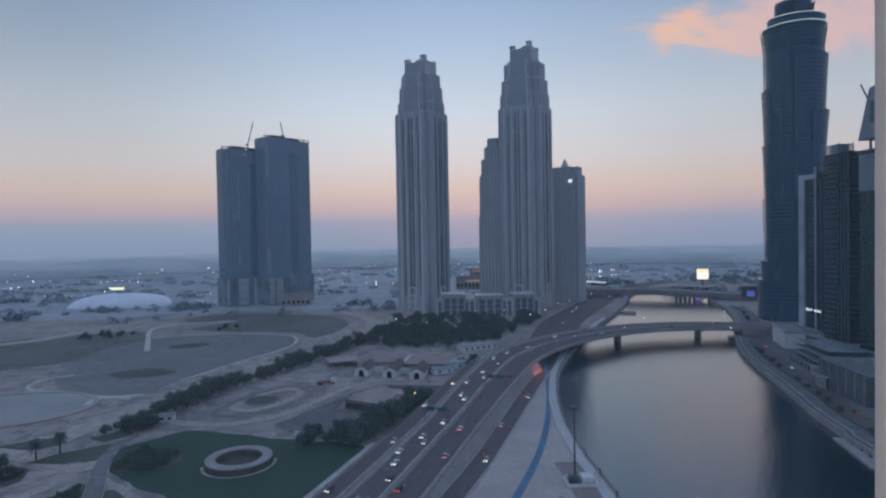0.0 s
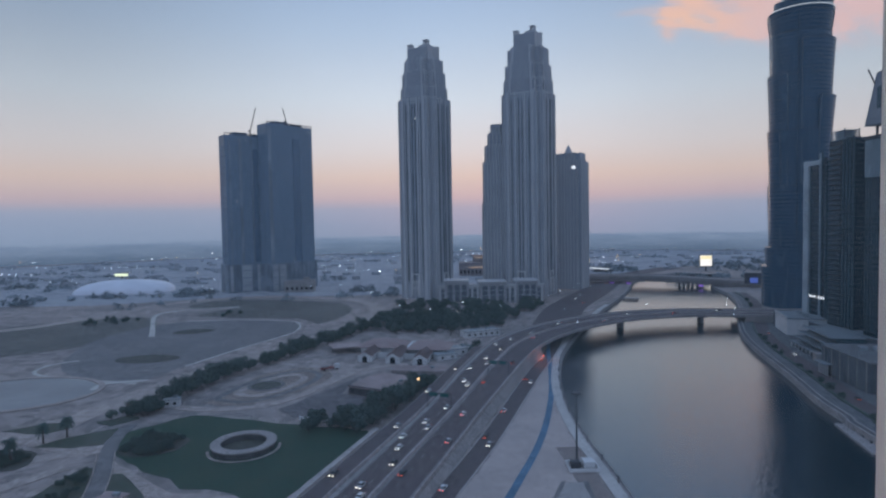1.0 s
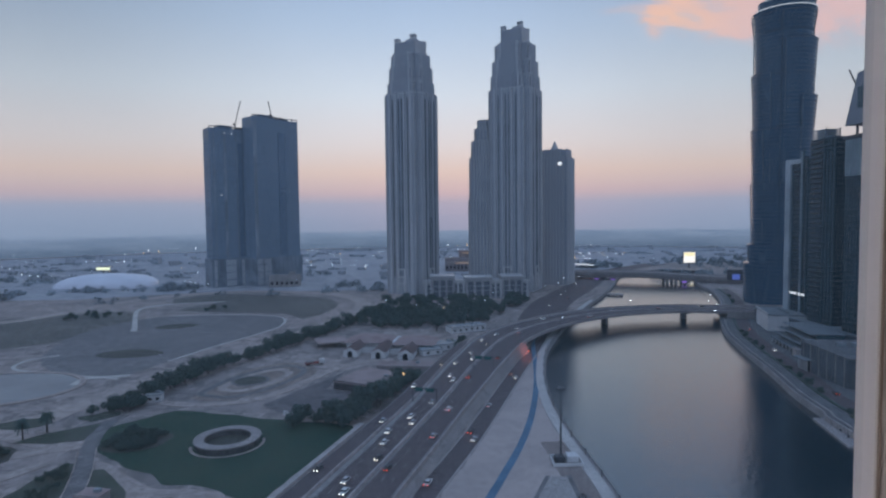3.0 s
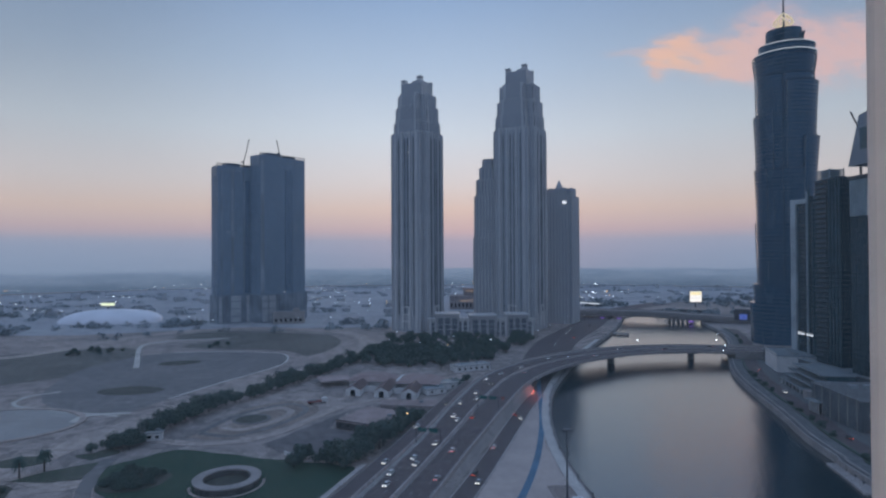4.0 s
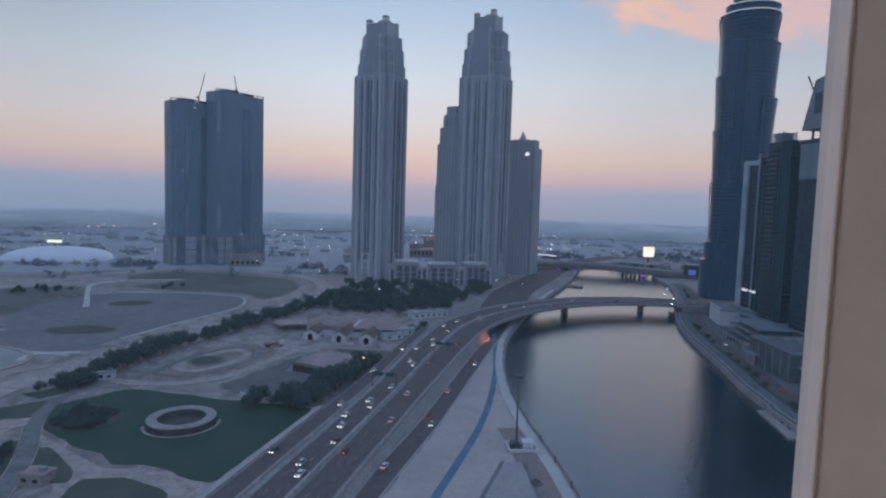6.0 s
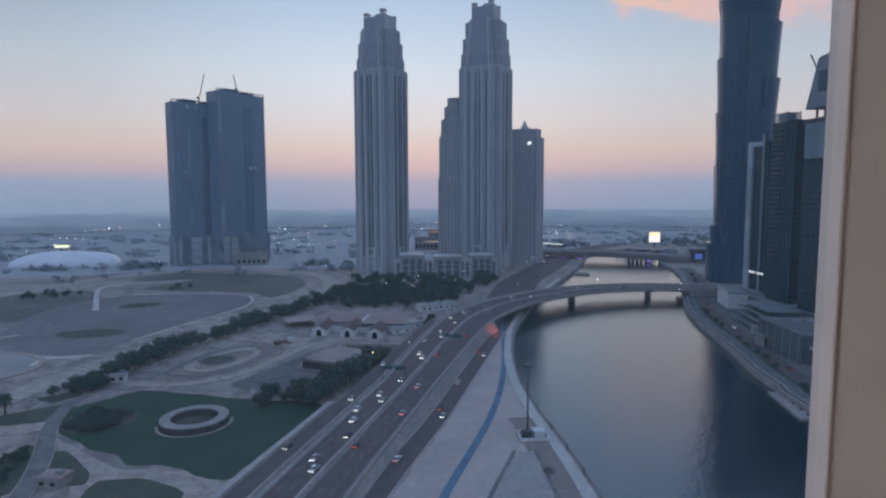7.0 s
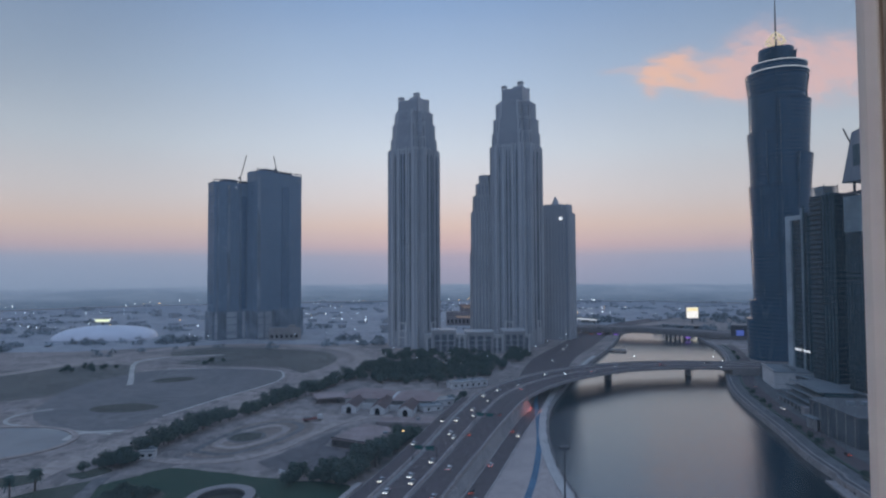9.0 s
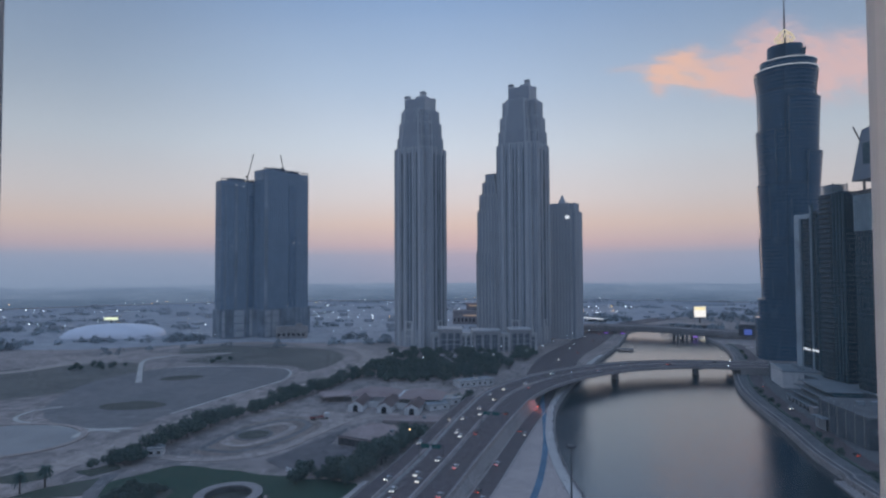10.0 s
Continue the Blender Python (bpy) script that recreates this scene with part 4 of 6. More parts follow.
def crane(x, y, z, lean, length, label):
    t = thing("tower_crane", x, y, z, label, "crane", "cranes on the glass towers")
    bm = bmesh.new()
    rod(bm, (0, 0, 0), (0, 0, 6), 0.9)
    part("mast", bm, STEEL, t)
    bm = bmesh.new()
    a = Vector((math.sin(radians(lean)), 0, math.cos(radians(lean))))
    for o in (-0.5, 0.5):
        rod(bm, (o, 0, 5), Vector((o, 0, 5)) + a * length, 0.22)
    rod(bm, (0, 0.8, 5), Vector((0, 0.3, 5)) + a * length, 0.22)
    for k in range(12):
        p, q = Vector((0, 0, 5)) + a * (length * k / 12), Vector((0, 0, 5)) + a * (length * (k + 1) / 12)
        rod(bm, p + Vector((-0.5, 0, 0)), q + Vector((0.5, 0, 0)), 0.12)
    part("jib", bm, STEEL, t, "luffing lattice jib")
    part("counterweight", box(bmesh.new(), -1.6, 0, 4.5, 3, 1.6, 2), STEEL, t)


crane(-272, 818, 217, 14, 33, "raised luffing crane on the lower glass tower")
crane(-226, 832, 231, -12, 20, "small luffing crane on the higher glass tower")


SEAM = mat("steel_blue_seam", (0.060, 0.108, 0.155), rough=0.5, vary=0.2, coarse=0.05)

PALESEAM = mat("pale_glazing_seam", (0.14, 0.19, 0.235), rough=0.45, vary=0.2, coarse=0.05)


def lobed(r, lobes=6, deep=0.10, n=48, phase=0.0):
    return [((r * (1 + deep * math.cos(lobes * a + phase))) * math.cos(a), (r * (1 + deep * math.cos(lobes * a + phase))) * math.sin(a)) for a in (2 * math.pi * i / n for i in range(n))]


def shell(a0, a1, inner, r0, r1, z0, z1, power=2.0, steps=10):
    """A curved wall over part of a circle, flaring outwards to its top."""
    bm, rows = bmesh.new(), []
    angles = [radians(a0 + (a1 - a0) * i / 16) for i in range(17)]
    for k in range(steps + 1):
        q = k / steps
        r, z = r0 + (r1 - r0) * q ** power, z0 + (z1 - z0) * q
        rows.append([bm.verts.new((r * math.cos(a), r * math.sin(a), z)) for a in angles] + [bm.verts.new((inner * math.cos(a), inner * math.sin(a), z)) for a in angles[::-1]])
    n = len(rows[0])
    for lo, hi in zip(rows, rows[1:]):
        for i in range(n):
            bm.faces.new((lo[i], lo[(i + 1) % n], hi[(i + 1) % n], hi[i]))
    bm.faces.new(rows[-1]), bm.faces.new(rows[0][::-1])
    bmesh.ops.recalc_face_normals(bm, faces=bm.faces)
    return bm


def hotel_tower():
    """The tall navy tower: tiers that each flare to their top, overlapping petals, a crown and a spire."""
    t = thing("hotel_tower", 355, 600.6, 0, "very tall navy glass tower with flared tiers, crown and spire", "tower", turn=12)
    part("base", prism(bmesh.new(), lobed(33.0, 4, 0.02), 0, 41, 1.03), NAVY_GLASS, t, "broad glazed base")
    part("base_upper", prism(bmesh.new(), lobed(30.0, 4, 0.02), 41, 60, 1.02), NAVY_GLASS, t)
    for r0, r1, z0, z1 in ((26.0, 27.6, 60, 122.5), (26.1, 27.8, 122.5, 176.7), (26.1, 28.0, 176.7, 230.5), (26.1, 26.6, 230.5, 272), (26.4, 28.8, 272, 290)):
        part("tier", prism(bmesh.new(), lobed(r0, 4, 0.015), z0, z1, r1 / r0), NAVY_GLASS, t, "flaring tier of navy glass")
        n = int((z1 - z0) / 3.9)
        for k in range(1, n):
            r = r0 + (r1 - r0) * k / n
            ring_bands(t, lobed(r, 4, 0.015), [z0 + k * 3.9], 1.004, 0.35 if k % 2 else 0.6, BAND)
        part("tier_lip", prism(bmesh.new(), lobed(r1 + 0.35, 4, 0.015), z1 - 1.4, z1, 1.008), SEAM, t, "pale rim of the tier")
        for i in range(0, 48, 6):
            a = 2 * math.pi * i / 48
            part("fin", rod(bmesh.new(), (r0 * math.cos(a), r0 * math.sin(a), z0), (r1 * math.cos(a), r1 * math.sin(a), z1), 0.5, 5), SEAM, t)
    # curved petals wrap the shaft, one above the other
    for a0, a1, r1, z0, z1, p in ((-128, -22, 30.2, 118, 262, 2.4), (-96, -14, 30.8, 64, 207, 3.2), (-238, -168, 28.6, 64, 176, 3.0), (150, 206, 28.8, 120, 231, 3.0)):
        petal = part("petal", shell(a0, a1, 24.4, 26.5, r1, z0, z1, p), NAVY_GLASS, t, "flared curving glass petal")
        part("petal_rim", shell(a0, a1, r1 - 1.2, r1, r1 + 0.3, z1 - 0.6, z1 + 0.9, 1.0, 1), SEAM, petal)
        for a in (a0, a1):
            part("petal_edge", shell(a - 0.8, a + 0.8, 25.6, 26.8, r1 + 0.3, z0, z1, p), PALESEAM, petal, "pale upright seam")
        for k in range(1, int((z1 - z0) / 7.8)):
            q = 7.8 * k / (z1 - z0)
            r = 26.5 + (r1 - 26.5) * q ** p
            part("petal_band", shell(a0, a1, r - 0.6, r + 0.15, r + 0.18, z0 + 7.8 * k, z0 + 7.8 * k + 0.6, 1.0, 1), BAND, petal)
    # two flared crown rings with lit edges
    for z, r, a0, a1 in ((290.5, 29.6, -200, 160), (298.5, 28.4, -168, -10)):
        part("crown_ring", shell(a0, a1, 20.0, r - 1.4, r, z - 3.5, z + 2.6, 1.5, 4), NAVY_GLASS, t, "flared crown ring")
        part("light_strip", shell(max(a0, -190), min(a1, -52), r - 0.6, r + 0.2, r + 0.2, z + 2.7, z + 3.3, 1.0, 1), CORNICE, t, "lit white cornice strip")
    part("crown_neck", prism(bmesh.new(), lobed(23, 4, 0.03), 288, 303, 1.05), NAVY_GLASS, t)
    part("drum", prism(bmesh.new(), lobed(16.4, 4, 0.03), 300, 319, 1.03), NAVY_GLASS, t, "upper drum")
    for k in range(3):
        ring_bands(t, lobed(17.0, 4, 0.03), [306 + 4 * k], 1.01, 0.5, BAND)
    for a, tall in ((radians(-150), 320), (radians(-66), 318), (radians(-42), 325), (radians(-20), 323)):
        bm = bmesh.new()
        p = [bm.verts.new(v_) for v_ in ((-5, 0, 303), (5, 0, 303), (6.5, -1.5, tall), (-3, -0.8, tall - 6))]
        bm.faces.new(p)
        bmesh.ops.solidify(bm, geom=bm.faces[:], thickness=0.8)
        bmesh.ops.rotate(bm, verts=bm.verts, matrix=Matrix.Rotation(a + math.pi / 2, 3, "Z"))
        bmesh.ops.translate(bm, verts=bm.verts, vec=(16.4 * math.cos(a), 16.4 * math.sin(a), 0))
        part("crown_sail", bm, NAVY_GLASS, t, "pointed crown sail")
    bm = bmesh.new()

    def girth(b):
        # a soft diamond: widest two fifths of the way up
        return 0.6 + (9.6 * (b / 0.42) ** 0.6 if b < 0.42 else 9.6 * ((1 - b) / 0.58) ** 0.9)

    for k in range(7):
        a = 2 * math.pi * k / 7
        for way_ in (1.0, -1.0):
            q = [(girth(b) * math.cos(a + way_ * b), girth(b) * math.sin(a + way_ * b), 322.0 + 16.5 * b) for b in np.linspace(0, 1, 9)]
            for s, e in zip(q, q[1:]):
                rod(bm, s, e, 0.55, 5)
    part("lattice_globe", bm, GOLD, t, "gilded open lattice globe with a faint added glow")
    part("globe_foot", tube(bmesh.new(), 0, 0, 316, 5, 7, 2), STEEL, t)
    part("spire", tube(bmesh.new(), 0, 0, 317, 1.3, 64, 0.25, 10), STEEL, t, "slim steel spire")


hotel_tower()


def banded_block(name, x, y, w, d, top, label, material, floor, band_h, grow, base=0.0):
    """A block by the quay whose floors show as slabs."""
    t = thing(name, x, y, 0, label, "tower", "quayside towers")
    poly = [(-w / 2, -d / 2), (w / 2, -d / 2), (w / 2, d / 2), (-w / 2, d / 2)]
    part("body", prism(bmesh.new(), poly, base, top), material, t)
    ring_bands(t, poly, [base + floor * k for k in range(1, int((top - base) / floor) + 1)], grow, band_h, BAND)
    return t, poly


PALEFIN = mat("pale_fin_cladding", (0.47, 0.53, 0.56), rough=0.5, vary=0.15, coarse=0.05, grain=0.4)

RAILGREY = mat("grey_balcony_rail", (0.085, 0.125, 0.148), rough=0.5, vary=0.25, coarse=0.3)


def quayside():
    # glass block with pale edge fins and a lit name sign
    t, poly = banded_block("fin_tower", 308, 467, 36, 30, 134, "teal glass tower with pale upright edge fins", TEAL_GLASS, 3.9, 0.5, 1.004)
    piece("edge_fin", PALEFIN, t, -18.6, 11.4, 8, 1.6, 7.0, 127)
    piece("frame_head", PALEFIN, t, -18.6, 4.0, 131, 1.6, 22.0, 3.6)
    for yy, hh in ((5.0, 126), (-6, 140), (-8.5, 142), (-13.5, 130)):
        piece("edge_fin", PALEFIN if yy == -6 else TEALMETAL, t, -18.6, yy, 8, 1.4, 1.0, hh - 8)
    piece("dark_bay", QUAY_GLASS, t, -18.3, -11, 8, 1.0, 4, 128)
    piece("dark_bay", QUAY_GLASS, t, -18.3, 0.5, 8, 1.0, 9, 124)
    for k, hh in enumerate((3.2, 3.2, 2.6, 3.2, 0, 3.2, 2.6, 3.2, 3.0)):
        if hh:
            piece("sign_bar", SIGN, t, -19.4, 5 - 2.2 * k, 26.8, 0.4, 1.1, hh * 0.55)
    for k in range(6):
        piece("roof_post", STEEL, t, -16 + 6 * k, -14, 134, 0.6, 0.6, 5)
    # dark balcony tower
    t, poly = banded_block("balcony_tower", 298, 421, 38, 27, 145, "dark residential tower with stacked balconies", QUAY_GLASS, 3.6, 0.4, 1.003)
    for k in range(38):
        z = 6 + 3.6 * k
        piece("balcony", TEALMETAL, t, -20.0, 5.0, z, 2.4, 14, 0.35)
        piece("balcony_rail", RAILGREY, t, -21.1, 5.0 + 0.8 * math.sin(1.7 * k), z + 0.35, 0.15, 12, 0.95)
    for yy in (-2.5, -6, -9.5, -13):
        piece("edge_fin", TEALMETAL, t, -19.4, yy, 6, 1.0, 1.0, 140)
    for k in range(5):
        piece("roof_louver", PALEFIN, t, -14, 4, 145 + 1.5 * k, 12, 15, 0.5)
    for ox in (-19, -9):
        for oy in (-3, 11):
            piece("roof_post", STEEL, t, ox, oy, 145, 0.5, 0.5, 7.5)
    # nearest tower with a raised slanted crown box
    t, poly = banded_block("crown_tower", 294, 369, 37, 46, 141, "dark glass tower with a slanted box raised on its roof", QUAY_GLASS, 3.8, 0.45, 1.003)
    for k in range(18):
        piece("mullion", TEALMETAL, t, -18.7, -22.4 + 2.6 * k, 6, 0.6, 0.35, 118)
    part("top_panel", box(bmesh.new(), -18.6, 1, 116, 1.2, 43, 24), mat("pale_teal_louvre_panel", (0.24, 0.315, 0.33), rough=0.5, vary=0.15, coarse=0.1), t, "pale louvred top panel")
    for k in range(22):
        piece("louvre", PALEFIN, t, -19.4, -20 + 2 * k, 116, 0.5, 0.5, 24)
    part("roof_slab", box(bmesh.new(), 0, 0, 141, 40, 49, 1.6), STEEL, t)
    for ox in (-12, 0, 12):
        for oy in (-16, 0, 14, 22):
            piece("stilt", STEEL, t, ox, oy, 142.5, 1.2, 1.2, 8)
    bm = bmesh.new()
    lo = [bm.verts.new(v_) for v_ in ((-17, -26, 150), (16, -26, 150), (16, 27, 150), (-17, 27, 150))]
    hi = [bm.verts.new(v_) for v_ in ((-13, -24, 190), (14, -24, 190), (14, 22, 184), (-13, 22, 184))]
    bm.faces.new(hi), bm.faces.new(lo[::-1])
    for i in range(4):
        bm.faces.new((lo[i], lo[(i + 1) % 4], hi[(i + 1) % 4], hi[i]))
    part("crown_box", bm, mat("slate_blue_cladding", (0.20, 0.23, 0.27), rough=0.4, vary=0.1), t, "slanted slate-blue crown box")
    part("crown_window", box(bmesh.new(), -15.4, 8, 160, 1.6, 18, 14), TEALMETAL, t, "pale glazed opening")
    part("roof_arm", rod(bmesh.new(), (-13.5, 22.0, 176), (-16.5, 25.0, 187), 0.5), STEEL, t, "short leaning roof arm")


quayside()


def quay_hall():
    t = thing("quay_hall", 277, 466, 0, "pale plain hall at the bridge end of the quay", "hall", "quayside blocks", turn=-17)
    part("wall", box(bmesh.new(), 0, 0, 0, 26, 38, 12.5, 0, 0.2), WHITEWALL, t)
    part("roof", box(bmesh.new(), 0, 0, 12.5, 27, 39, 0.8), PALEMETAL, t)
    part("parapet", box(bmesh.new(), -13.2, 0, 13.3, 0.5, 39, 0.9), WHITEWALL, t)
    for k in range(4):
        piece("roof_unit", PALEMETAL, t, 2, -12 + 8 * k, 13.3, 3, 2.5, 1.6)


def terrace_house():
    t = thing("terrace_house", 250, 392, 0, "stepped terraces with pale slabs facing the canal", "building", "quayside blocks", turn=-11)
    for k in range(4):
        part("room", box(bmesh.new(), 3 + 1.3 * k, 0, 3.5 * k, 24 - 2.6 * k, 43, 3.5), TEAL_GLASS, t)
        part("slab", box(bmesh.new(), 1 + 1.3 * k, 0, 3.5 * k + 3.1, 29 - 2.6 * k, 47 - k, 0.6), PALEMETAL, t, "pale terrace slab")
        for q in range(9):
            piece("rail_post", STEEL, t, -13 + 2.6 * k, -22 + 5.5 * q, 3.5 * k + 3.7, 0.12, 0.12, 1.0)
        piece("rail", STEEL, t, -13 + 2.6 * k, 0, 3.5 * k + 4.6, 0.12, 46, 0.12)
    for q in range(8):
        piece("column", WHITEWALL, t, -12.5, -22 + 6.2 * q, 0, 0.7, 0.7, 3.2)
    piece("stair", CONCRETE, t, -14, -26, 0, 4, 6, 5.5)


def blank_block():
    t = thing("quay_block", 237, 320, 0, "broad blank grey quayside block with a flat roof", "building", "quayside blocks", turn=-5)
    part("wall", box(bmesh.new(), 0, 0, 0, 42, 46, 15.5, 0, 0.2), GREYWALL, t)
    part("roof", box(bmesh.new(), 0, 0, 15.5, 43, 47, 0.7), GREYPAVE, t)
    for k in range(6):
        piece("joint", CONCRETE, t, -21.1, -20 + 8 * k, 0, 0.3, 0.4, 15.5)
    part("entrance", box(bmesh.new(), -21.2, 17, 0, 0.6, 9, 6), DARK, t, "dark glazed entrance")
    for k in range(5):
        piece("column", WHITEWALL, t, -23, 12.5 + 2.2 * k, 0, 0.5, 0.5, 6.4)
    part("canopy", box(bmesh.new(), -23, 17, 6.4, 4.5, 12, 0.6), PALEMETAL, t)
    for k in range(4):
        piece("roof_unit", PALEMETAL, t, -8 + 8 * k, 6, 16.2, 4, 3, 2)


def pavilion():
    t = thing("quay_pavilion", 226, 272, 0, "open quayside pavilion with a flat roof on columns", "pavilion", "quayside blocks", turn=-4)
    part("floor_slab", box(bmesh.new(), 0, 0, 0, 28, 34, 1.0), CONCRETE, t)
    part("room", box(bmesh.new(), 5, 0, 1.0, 16, 26, 9.5), TEAL_GLASS, t)
    part("roof", box(bmesh.new(), 0, 0, 10.5, 30, 36, 1.0, 0, 0.15), PALEMETAL, t)
    for k in range(6):
        for ox in (-13, 13):
            piece("column", CONCRETE, t, ox, -15 + 6 * k, 1.0, 0.9, 0.9, 9.5)
    piece("lit_strip", COOL, t, -14.2, 10, 10.2, 0.3, 3.0, 0.3)


GREYWALL = mat("grey_render_wall", (0.125, 0.145, 0.16), vary=0.2, coarse=0.08, grain=0.5)
quay_hall()
terrace_house()
blank_block()
pavilion()
t = thing("tower_skirt", 296, 420, 0, "low dark base joining the quayside towers", "building", "quayside blocks")
part("wall", box(bmesh.new(), 0, 0, 0, 46, 150, 11), GREYWALL, t)
part("roof", box(bmesh.new(), 0, 0, 11, 47, 151, 0.7), PALEMETAL, t)


# ---- far bridge, screen, dome, far buildings ----
def far_bridge():
    t = thing("far_bridge", 0, 0, 0, "distant low road bridge with purple lights beneath", "bridge", kind="structure")
    line = smooth([(150, 880, 8), (195, 862, 9.5), (245, 845, 10.5), (300, 822, 10.5), (352, 795, 8.5), (420, 765, 6.5), (500, 742, 5)], 10)
    part("deck", sweep(bmesh.new(), line, [(-13, 0), (13, 0), (13, -2.4), (11.5, -7.0), (-11.5, -7.0), (-13, -2.4)]), CONCRETE, t, "deep concrete girder deck")
    for s in (-13, 13):
        part("parapet", sweep(bmesh.new(), beside(line, s), [(-0.3, 1.3), (0.3, 1.3), (0.3, 0), (-0.3, 0)]), BARRIER, t)
    for x in (232, 241, 250, 259, 316, 327, 338):
        i = int(np.argmin(abs(line[:, 0] - x)))
        for o in (-7, 7):
            part("pier", tube(bmesh.new(), line[i, 0], line[i, 1] + o, -6, 1.7, line[i, 2] + 0.5, n=10), CONCRETE, t)
    for x in (236, 254, 336, 346):
        i = int(np.argmin(abs(line[:, 0] - x)))
        part("bridge_light", box(bmesh.new(), line[i, 0] - 3, line[i, 1] - 11, -1.0, 6, 0.6, 2.6, -24), PURPLE, t, "purple light panel")
    panel = part("blue_panel", box(bmesh.new(), 392, 758, 6, 9, 1, 7, -18), BLUESIGN, t, "blue lit panel")
    part("panel_housing", box(bmesh.new(), 394, 759.5, 5, 24, 1.4, 14, -18), STEEL, panel)


far_bridge()


def lit_canopy():
    t = thing("lit_canopy", 256, 1020, 0, "long low canopy with a bluish white lit edge beyond the towers", "canopy", turn=-55)
    part("roof", box(bmesh.new(), 0, 0, 6.5, 64, 12, 1.2), PALEMETAL, t)
    part("lit_edge", box(bmesh.new(), 0, -6.3, 6.4, 62, 0.5, 1.4), SIGN, t, "glowing bluish white edge")
    for k in range(6):
        for oy in (-5, 5):
            piece("post", STEEL, t, -28 + 11 * k, oy, 0, 0.6, 0.6, 6.5)


lit_canopy()
t = thing("jetty", 208, 688, -3, "short dark jetty reaching out from the canal bank", "jetty", turn=-25)
part("deck", box(bmesh.new(), 4, 0, 1.0, 18, 9, 1.2, 0, 0.1), CONCRETE, t)
for ox in (-3, 4, 11):
    for oy in (-3.5, 3.5):
        piece("pile", STEEL, t, ox, oy, -3, 0.8, 0.8, 4.5)


def lit_screen():
    t = thing("roadside_screen", 436, 1000, 0, "bright roadside advertising screen on a post", "screen")
    part("post", box(bmesh.new(), 0, 1, 0, 2, 2, 9), STEEL, t)
    part("housing", box(bmesh.new(), 0, 0.8, 8, 22, 1.4, 20), STEEL, t)
    part("panel", box(bmesh.new(), 0, -0.1, 9, 20, 0.4, 18), SCREEN, t, "glowing white panel")
    part("banner", box(bmesh.new(), 0, -0.4, 21, 18, 0.3, 5), SCREEN_WARM, t, "glowing yellow banner")


lit_screen()


def dome():
    t = thing("sports_dome", -464, 835, 0, "white air-supported membrane dome with a faint added glow", "dome")
    bm = bmesh.new()
    bmesh.ops.create_uvsphere(bm, u_segments=48, v_segments=24, radius=1.0)
    bmesh.ops.delete(bm, geom=[v_ for v_ in bm.verts if v_.co.z < -0.01], context="VERTS")
    for v_ in bm.verts:
        p = max(abs(v_.co.x), abs(v_.co.y), 1e-6) / max(math.hypot(v_.co.x, v_.co.y), 1e-6)
        v_.co = Vector((v_.co.x * 67 * (0.55 + 0.45 / max(p, 0.7)), v_.co.y * 40 * (0.55 + 0.45 / max(p, 0.7)), 17.5 * v_.co.z ** 0.85 if v_.co.z > 0 else 0))
    ob = part("membrane", bm, MEMBRANE, t, "white rounded membrane")
    for f_ in ob.data.polygons:
        f_.use_smooth = True
    bm = bmesh.new()
    for k in range(9):
        a = -60 + 15 * k
        c = math.sqrt(max(0, 1 - (a / 67) ** 2))
        pts = [(a, 39.5 * c * math.cos(b), 17.6 * c * math.sin(b)) for b in np.linspace(0.1, math.pi - 0.1, 13)]
        for s, e in zip(pts, pts[1:]):
            rod(bm, s, e, 0.25, 4)
    part("cables", bm, PALEMETAL, t, "thin seam cables")
    part("lit_sign", box(bmesh.new(), -28, 40, 19, 20, 1, 4.0), glow_material("greenish_sign_glow", (0.9, 1.0, 0.72), 1.1), t, "lit greenish sign")
    part("sign_post", box(bmesh.new(), -28, 41, 0, 2, 1, 20), STEEL, t)


dome()


BROWNWALL = mat("brown_hazy_wall", (0.34, 0.29, 0.29), vary=0.15, coarse=0.05)


def far_hotel():
    t = thing("far_villa_block", 62, 1010, 0, "low sandy block with lit cornices, beyond the towers", "building")
    part("wall", box(bmesh.new(), 0, 0, 0, 90, 40, 22), BROWNWALL, t)
    part("upper_wall", box(bmesh.new(), 4, 4, 22, 50, 26, 10), BROWNWALL, t)
    part("roof", box(bmesh.new(), 4, 4, 32, 54, 30, 2), ROOF, t)
    for z in (14, 30):
        part("cornice_light", box(bmesh.new(), 2, -20.6 if z < 20 else -9.6, z, 60 if z < 20 else 40, 0.5, 0.5), glow_material("warm_cornice_glow", (1.0, 0.72, 0.52), 0.8), t, "warm lit cornice line")
    for k in range(14):
        piece("window", DARK, t, -42 + 6.4 * k, -20.2, 4, 3, 0.5, 6)


far_hotel()


